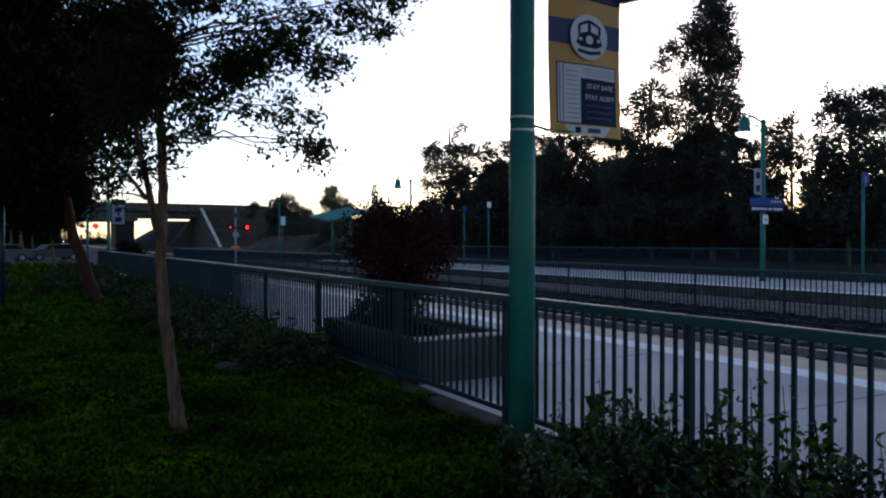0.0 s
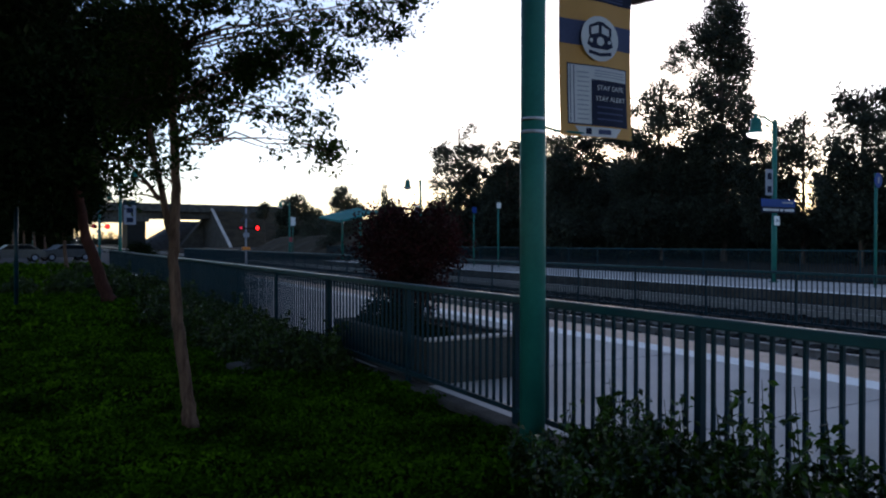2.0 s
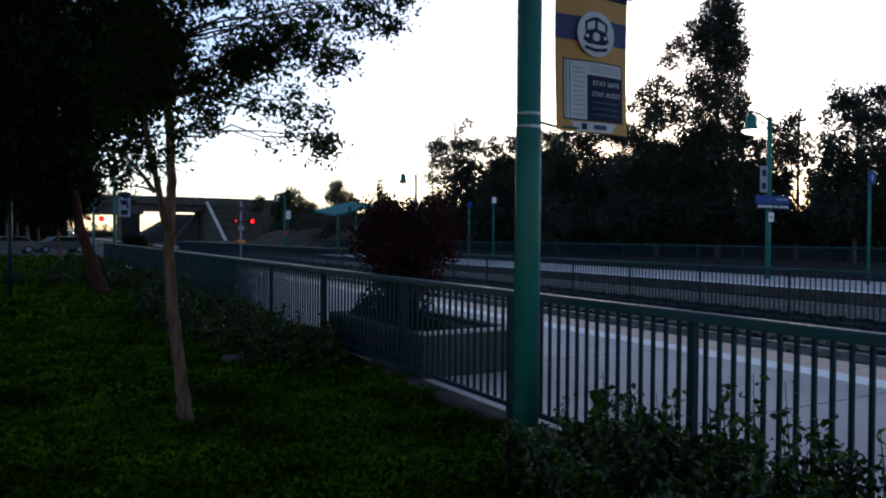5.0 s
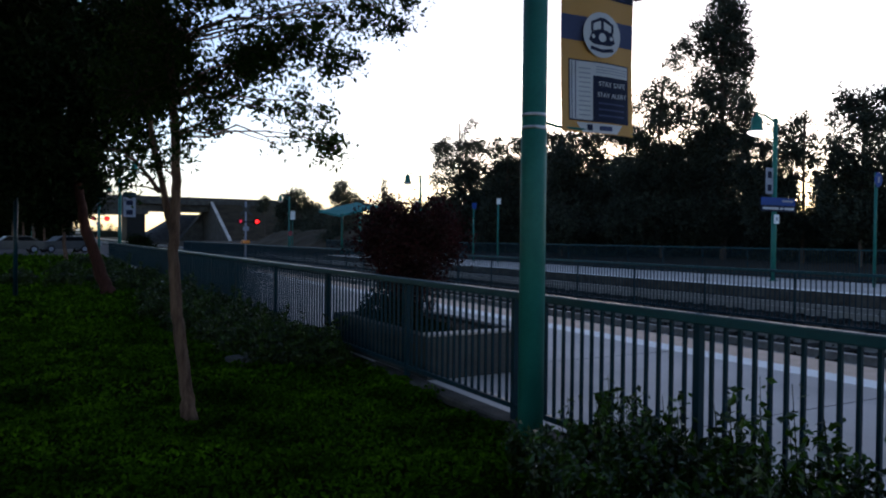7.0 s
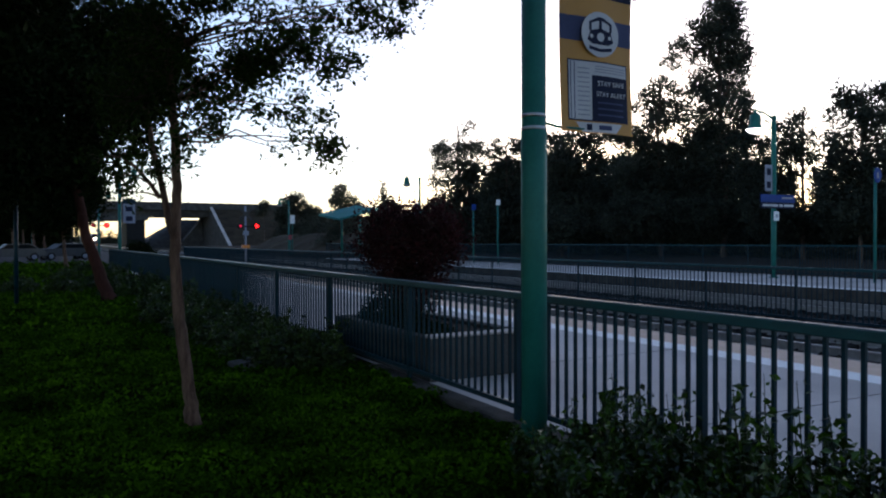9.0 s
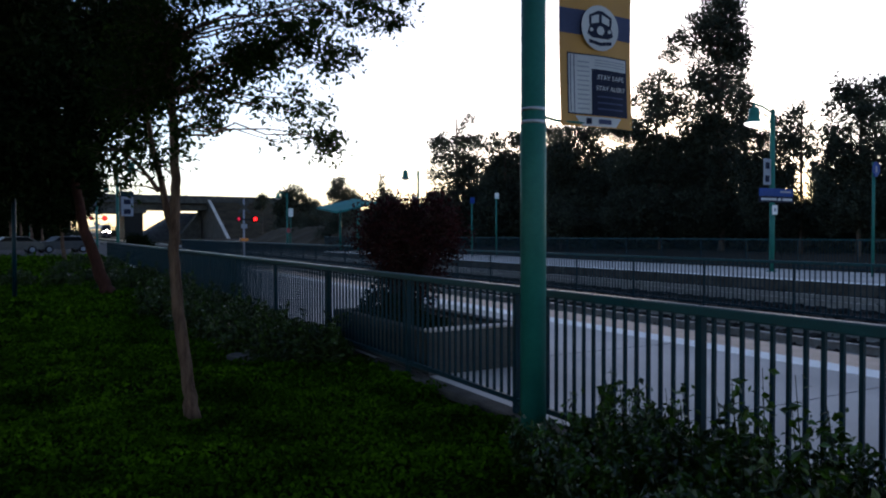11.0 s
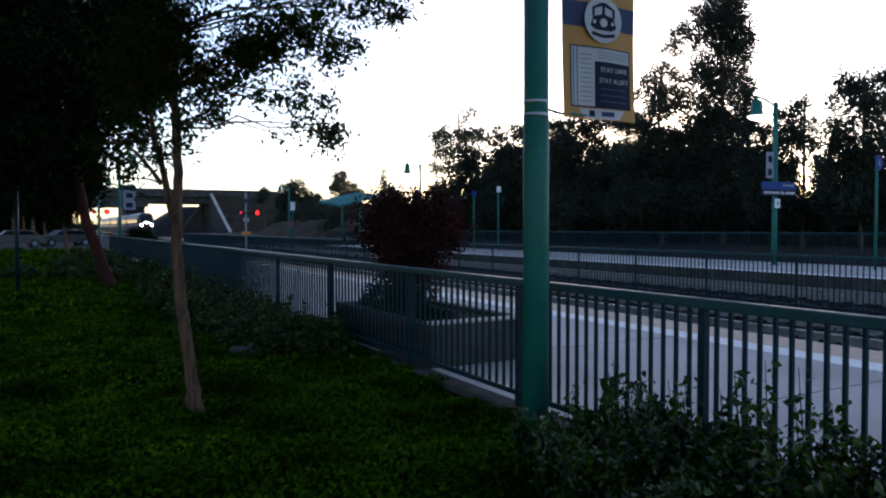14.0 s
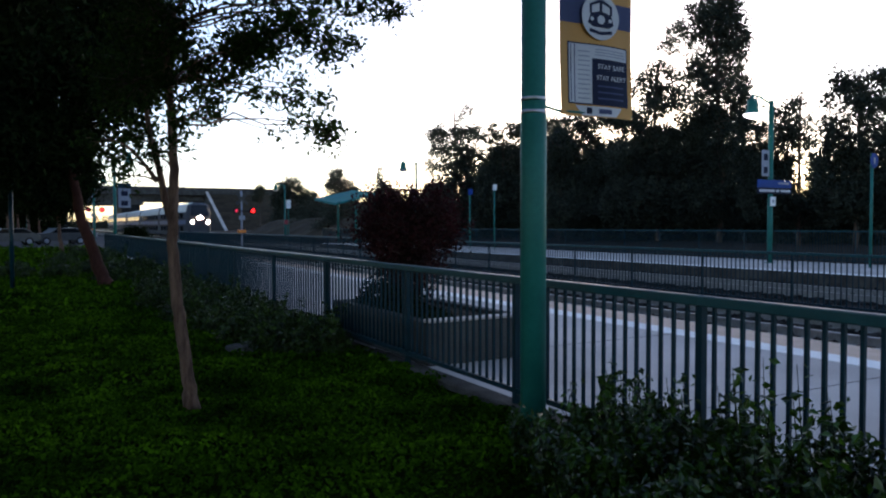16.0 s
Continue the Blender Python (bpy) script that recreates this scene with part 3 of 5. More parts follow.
def tree(base, label, trunk, trunk_r, lobes, leaf, per_lobe, per_clump, clump_r, leaf_mat, bark, seed, limbs_from=None, width=0.5, group="", droop=0.0, twig=0.008, category="tree", limb_r=0.5, name="tree"):
    """trunk: points from the base; lobes: (centre, radii) of leafy masses, each reached by a limb; leaves grow in clumps on twigs."""
    rng = np.random.default_rng(seed)
    t = thing(name, pose(*base), label, category, group)
    n, steps = len(trunk), 5
    path, radii = [], []
    for k in range(n - 1):
        for j in range(steps if k < n - 2 else steps + 1):
            u = (k + j / steps) / (n - 1)
            q = Vector(trunk[k]).lerp(Vector(trunk[k + 1]), j / steps)
            inner = 0.06 * trunk_r if 0 < u < 1 else 0.0
            path.append(tuple(q + Vector((rng.normal(), rng.normal(), 0)) * inner))
            radii.append(trunk_r * (1 - 0.42 * u + 0.35 * max(0.0, 0.08 - u) / 0.08) * rng.uniform(0.96, 1.04))
    part("trunk", Shape().tube(path, radii, 14), bark, t, smooth=True)
    limb, crown, twigs = Shape(), Shape(), Shape()
    fork = trunk[-1]
    for k, (c, r) in enumerate(lobes):
        start = fork if limbs_from is None else limbs_from[k % len(limbs_from)]
        c, r = np.array(c, float), np.array(r, float)
        pts = bent(start, c, rng, 0.022, 6, 0.07)
        r0 = trunk_r * (limb_r if np.isscalar(limb_r) else limb_r[k])
        part("limb", Shape().tube(pts, [r0 * (1 - 0.75 * i / 5) for i in range(6)], 8), bark, t, smooth=True)
        count = per_lobe if np.isscalar(per_lobe) else per_lobe[k % len(per_lobe)]
        d = rng.normal(size=(count, 3))
        d /= np.linalg.norm(d, axis=1)[:, None]
        cl = c + d * r * (rng.uniform(0.08, 1.0, count) ** 0.5)[:, None]
        for q in cl[:: 1 if leaf < 0.1 else 3]:
            a = min((Vector(p) for p in pts[1:]), key=lambda p: (p - Vector(q)).length)
            mid = a.lerp(Vector(q), 0.5) + Vector(rng.normal(size=3)) * 0.06 * (Vector(q) - a).length
            twigs.tube([tuple(a), tuple(mid), tuple(q)], [twig * 1.5, twig, twig * 0.5], 4 if leaf < 0.1 else 3, False)
        m = per_clump
        cen = np.repeat(cl, m, axis=0) + rng.normal(size=(count * m, 3)) * clump_r * np.repeat(rng.uniform(0.5, 1.25, count), m)[:, None]
        cen[:, 2] -= droop * np.abs(rng.normal(size=count * m)) * clump_r
        crown.leaves(cen, rng.normal(size=(count * m, 3)), leaf, rng, width, leaf > 0.1)
    tagged(part("branchwork", twigs, BARK_DARK, t), kind="stuff")
    tagged(part("crown", crown, leaf_mat, t), kind="stuff")
    return t


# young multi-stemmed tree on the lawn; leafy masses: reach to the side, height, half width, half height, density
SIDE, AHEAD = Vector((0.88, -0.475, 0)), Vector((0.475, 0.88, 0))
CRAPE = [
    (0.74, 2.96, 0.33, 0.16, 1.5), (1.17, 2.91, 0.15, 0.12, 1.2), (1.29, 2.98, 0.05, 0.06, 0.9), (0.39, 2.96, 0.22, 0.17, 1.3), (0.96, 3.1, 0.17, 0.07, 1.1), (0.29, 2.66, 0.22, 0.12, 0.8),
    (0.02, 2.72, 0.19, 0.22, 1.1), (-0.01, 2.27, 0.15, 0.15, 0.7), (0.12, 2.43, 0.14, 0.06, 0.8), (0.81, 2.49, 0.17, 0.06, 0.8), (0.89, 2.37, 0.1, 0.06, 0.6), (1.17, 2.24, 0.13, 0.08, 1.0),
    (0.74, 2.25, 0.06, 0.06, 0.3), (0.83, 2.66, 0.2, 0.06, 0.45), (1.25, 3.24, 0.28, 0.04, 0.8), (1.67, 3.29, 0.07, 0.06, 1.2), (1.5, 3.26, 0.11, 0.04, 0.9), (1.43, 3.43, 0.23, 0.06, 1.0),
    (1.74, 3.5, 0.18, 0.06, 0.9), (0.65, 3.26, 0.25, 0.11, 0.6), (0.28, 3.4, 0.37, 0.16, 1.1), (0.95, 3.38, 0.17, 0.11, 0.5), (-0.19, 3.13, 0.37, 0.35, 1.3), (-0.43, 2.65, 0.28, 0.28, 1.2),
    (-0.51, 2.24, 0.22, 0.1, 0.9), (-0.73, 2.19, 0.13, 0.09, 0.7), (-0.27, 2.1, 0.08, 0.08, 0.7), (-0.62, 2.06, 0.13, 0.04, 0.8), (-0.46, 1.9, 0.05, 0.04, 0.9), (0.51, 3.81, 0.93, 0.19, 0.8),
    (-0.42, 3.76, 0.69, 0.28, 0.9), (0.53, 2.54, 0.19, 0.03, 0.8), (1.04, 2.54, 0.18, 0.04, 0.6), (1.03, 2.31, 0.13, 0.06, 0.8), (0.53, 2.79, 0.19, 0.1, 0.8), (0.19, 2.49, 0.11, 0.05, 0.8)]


def leafy_masses(masses, rng, per_area, least, depth, swell=1.0):
    """Masses spread over a plane, each set a little forward or back: the lobes and their clump counts."""
    lobes, counts = [], []
    for u, z, ru, rz, dens in masses:
        c = SIDE * u + AHEAD * (rng.uniform(-1, 1) * depth * (0.3 + ru))
        low = swell > 1.1 and z < 5.5
        f = swell * (1.2 if low else 1.0)
        lobes.append(((c.x, c.y, z), (ru * f, ru * f, rz * f)))
        counts.append(int(dens * (least + per_area * ru * rz) * (1.9 if low else 1.0)))
    return lobes, counts


def crape_myrtle():
    rng = np.random.default_rng(3)
    line = [(0, -0.02), (-0.036, 0.29), (-0.086, 0.7), (-0.124, 1.07), (-0.14, 1.4), (-0.13, 1.63), (-0.12, 1.95), (-0.134, 2.32), (-0.153, 2.65), (-0.185, 3.06)]
    trunk = [tuple(SIDE * u + Vector((0, 0, z))) for u, z in line]
    left = [(-0.135, 1.52), (-0.2, 1.66), (-0.27, 1.95), (-0.36, 2.25), (-0.42, 2.6), (-0.46, 3.0)]
    out = [(-0.26, 1.86), (-0.36, 1.98), (-0.5, 2.12), (-0.62, 2.2), (-0.74, 2.22)]
    stems = [[tuple(SIDE * u + AHEAD * (0.25 * k / len(q)) + Vector((0, 0, z))) for k, (u, z) in enumerate(q)] for q in (left, out)]
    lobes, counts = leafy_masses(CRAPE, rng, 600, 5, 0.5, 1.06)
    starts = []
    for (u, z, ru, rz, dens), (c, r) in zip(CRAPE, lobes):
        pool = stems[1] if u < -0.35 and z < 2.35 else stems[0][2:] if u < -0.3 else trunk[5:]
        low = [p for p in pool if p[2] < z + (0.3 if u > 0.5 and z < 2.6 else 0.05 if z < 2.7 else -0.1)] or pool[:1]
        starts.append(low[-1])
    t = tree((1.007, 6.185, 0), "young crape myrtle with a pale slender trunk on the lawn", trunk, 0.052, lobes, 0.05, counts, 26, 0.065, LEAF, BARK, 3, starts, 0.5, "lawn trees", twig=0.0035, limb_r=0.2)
    for q, r0 in zip(stems, (0.036, 0.02)):
        n = len(q)
        part("stem", Shape().tube(q, [r0 * (1 - 0.6 * k / (n - 1)) for k in range(n)], 10), BARK, t, smooth=True)


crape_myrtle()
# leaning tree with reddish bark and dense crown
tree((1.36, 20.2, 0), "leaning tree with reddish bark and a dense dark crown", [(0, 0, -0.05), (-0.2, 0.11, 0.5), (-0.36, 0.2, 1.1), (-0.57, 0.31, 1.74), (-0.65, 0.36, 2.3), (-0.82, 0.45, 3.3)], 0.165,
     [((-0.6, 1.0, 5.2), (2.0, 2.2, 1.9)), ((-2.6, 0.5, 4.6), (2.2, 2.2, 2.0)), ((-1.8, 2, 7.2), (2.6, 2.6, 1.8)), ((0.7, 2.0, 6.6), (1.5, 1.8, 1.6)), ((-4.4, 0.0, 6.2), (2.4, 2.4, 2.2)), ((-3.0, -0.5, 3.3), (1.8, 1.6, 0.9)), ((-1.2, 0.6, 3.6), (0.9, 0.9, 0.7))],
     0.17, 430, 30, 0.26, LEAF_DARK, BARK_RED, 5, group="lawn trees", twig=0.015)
# crown stretched towards the camera, out of view, to shade the lawn
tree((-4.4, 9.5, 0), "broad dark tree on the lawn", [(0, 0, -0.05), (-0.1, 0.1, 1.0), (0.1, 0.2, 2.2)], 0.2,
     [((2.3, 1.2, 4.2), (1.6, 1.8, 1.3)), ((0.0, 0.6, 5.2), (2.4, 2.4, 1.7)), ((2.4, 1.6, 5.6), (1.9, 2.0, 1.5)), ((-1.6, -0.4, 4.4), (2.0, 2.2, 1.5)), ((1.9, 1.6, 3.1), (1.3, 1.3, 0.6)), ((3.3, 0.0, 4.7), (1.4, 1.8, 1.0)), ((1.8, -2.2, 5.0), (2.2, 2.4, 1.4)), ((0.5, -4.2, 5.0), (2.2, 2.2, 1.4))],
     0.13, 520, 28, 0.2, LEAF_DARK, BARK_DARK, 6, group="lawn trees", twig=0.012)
# tree out of view beside the camera, added so its shade darkens the nearest turf
tree((-3.4, -0.6, 0), "unseen broad tree added to shade the lawn", [(0, 0, -0.05), (0.1, 0.1, 1.2), (0.2, 0.3, 2.4)], 0.2,
     [((0.4, 0.6, 4.6), (1.8, 2.0, 0.8)), ((1.3, 2.2, 4.4), (1.3, 1.4, 0.7)), ((-1.2, 0.4, 5.0), (2.0, 2.0, 1.0)), ((1.5, -1.0, 5.0), (1.6, 1.8, 0.8)), ((0.2, -2.2, 4.8), (2.0, 1.8, 0.9)), ((3.7, 2.3, 5.1), (1.6, 1.6, 0.6)), ((2.6, 4.6, 5.5), (1.3, 1.4, 0.7)), ((4.4, 0.2, 5.1), (1.6, 1.6, 0.6)), ((3.0, -1.4, 5.1), (1.7, 1.6, 0.7))],
     0.16, 210, 26, 0.22, LEAF_DARK, BARK_DARK, 7, group="lawn trees", twig=0.012)
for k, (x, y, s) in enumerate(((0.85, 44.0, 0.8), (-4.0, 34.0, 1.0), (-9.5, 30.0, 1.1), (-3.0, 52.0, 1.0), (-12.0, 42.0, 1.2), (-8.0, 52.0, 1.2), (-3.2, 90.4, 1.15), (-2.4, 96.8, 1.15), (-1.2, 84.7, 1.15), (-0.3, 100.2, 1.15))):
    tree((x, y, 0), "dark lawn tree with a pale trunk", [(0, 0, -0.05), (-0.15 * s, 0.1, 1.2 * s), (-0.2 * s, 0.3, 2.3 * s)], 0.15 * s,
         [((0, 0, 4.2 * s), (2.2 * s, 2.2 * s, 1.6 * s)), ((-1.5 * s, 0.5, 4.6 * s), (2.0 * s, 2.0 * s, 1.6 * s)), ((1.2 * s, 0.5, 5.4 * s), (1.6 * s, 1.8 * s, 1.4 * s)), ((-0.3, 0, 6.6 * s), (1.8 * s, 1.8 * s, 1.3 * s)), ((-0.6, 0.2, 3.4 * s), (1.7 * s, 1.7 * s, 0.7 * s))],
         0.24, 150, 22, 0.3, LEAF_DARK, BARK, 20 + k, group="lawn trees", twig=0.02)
# screen of trees closing the car park
for k in range(8):
    tree((-34.0 + 4.6 * k, 118.0 + 5 * math.sin(k * 2.1), -0.1), "dark tree at the far side of the car park", [(0, 0, -0.1), (0.1, 0, 1.5), (0, 0.2, 3.0)], 0.22,
         [((0, 0, 5.0), (3.2, 2.6, 2.4)), ((-1.4, 0, 2.6), (2.4, 2.0, 1.8)), ((1.5, 0, 2.8), (2.4, 2.0, 1.8)), ((0.3, 0, 7.6), (2.4, 2.2, 1.6))], 0.5, 90, 22, 0.5, LEAF_DARK, BARK_DARK, 200 + k, group="car park trees", twig=0.03)

for k in range(3):
    tree((-2.6 + 2.3 * k, 128.0 + 3 * math.sin(k), -0.1), "dark tree at the far side of the car park", [(0, 0, -0.1), (0.1, 0, 1.5), (0, 0.2, 3.0)], 0.2,
         [((0, 0, 5.0), (2.2, 2.2, 2.2)), ((-0.6, 0, 2.6), (1.5, 1.5, 1.6)), ((0.3, 0, 7.6), (1.8, 1.8, 1.5))], 0.5, 90, 22, 0.45, LEAF_DARK, BARK_DARK, 220 + k, group="car park trees", twig=0.03)


# row of tall trees behind the far platform
def tall_tree(x, y, h, w, seed, label, low=0.1, dens=1.0):
    """Broad and ragged below, narrowing to a loose top."""
    rng = np.random.default_rng(seed)
    lobes = []
    n = int(9 + h * 0.8)
    for k in range(n):
        u = ((k + 0.5) / n) ** 1.15
        r = w * (1.3 - 0.95 * u ** 1.5)
        a = k * 2.4 + rng.uniform(-0.5, 0.5)
        off = r * rng.uniform(0.25, 0.8)
        rad = max(0.6, r * rng.uniform(0.42, 0.7))
        lobes.append(((off * math.cos(a), off * math.sin(a), h * (low + (0.97 - low) * u)), (rad, rad, max(0.7, h * 0.055) * rng.uniform(0.7, 1.4))))
    forks = [(0.02 * h * math.sin(q * 9), 0, h * q) for q in (0.12, 0.3, 0.45, 0.6, 0.75)]
    order = [min(range(5), key=lambda i: abs(forks[i][2] - (c[2] - 1.2))) for c, r in lobes]
    trunk = [(0, 0, -0.3)] + [forks[i] for i in range(5)] + [(0, 0, h * 0.93)]
    counts = [int(dens * (16 + 15 * (r[0] * r[1])) * (1.25 if c[2] < 0.5 * h else 0.72)) for c, r in lobes]
    return tree((x, y, 0.2), label, trunk, 0.012 * h + 0.05, lobes, 0.31 * (h / 14) ** 0.4, counts, 28, 0.40, LEAF_FAR, BARK_DARK, seed, [forks[i] for i in order], 0.42, "trees behind the platform", 0.9, 0.025)


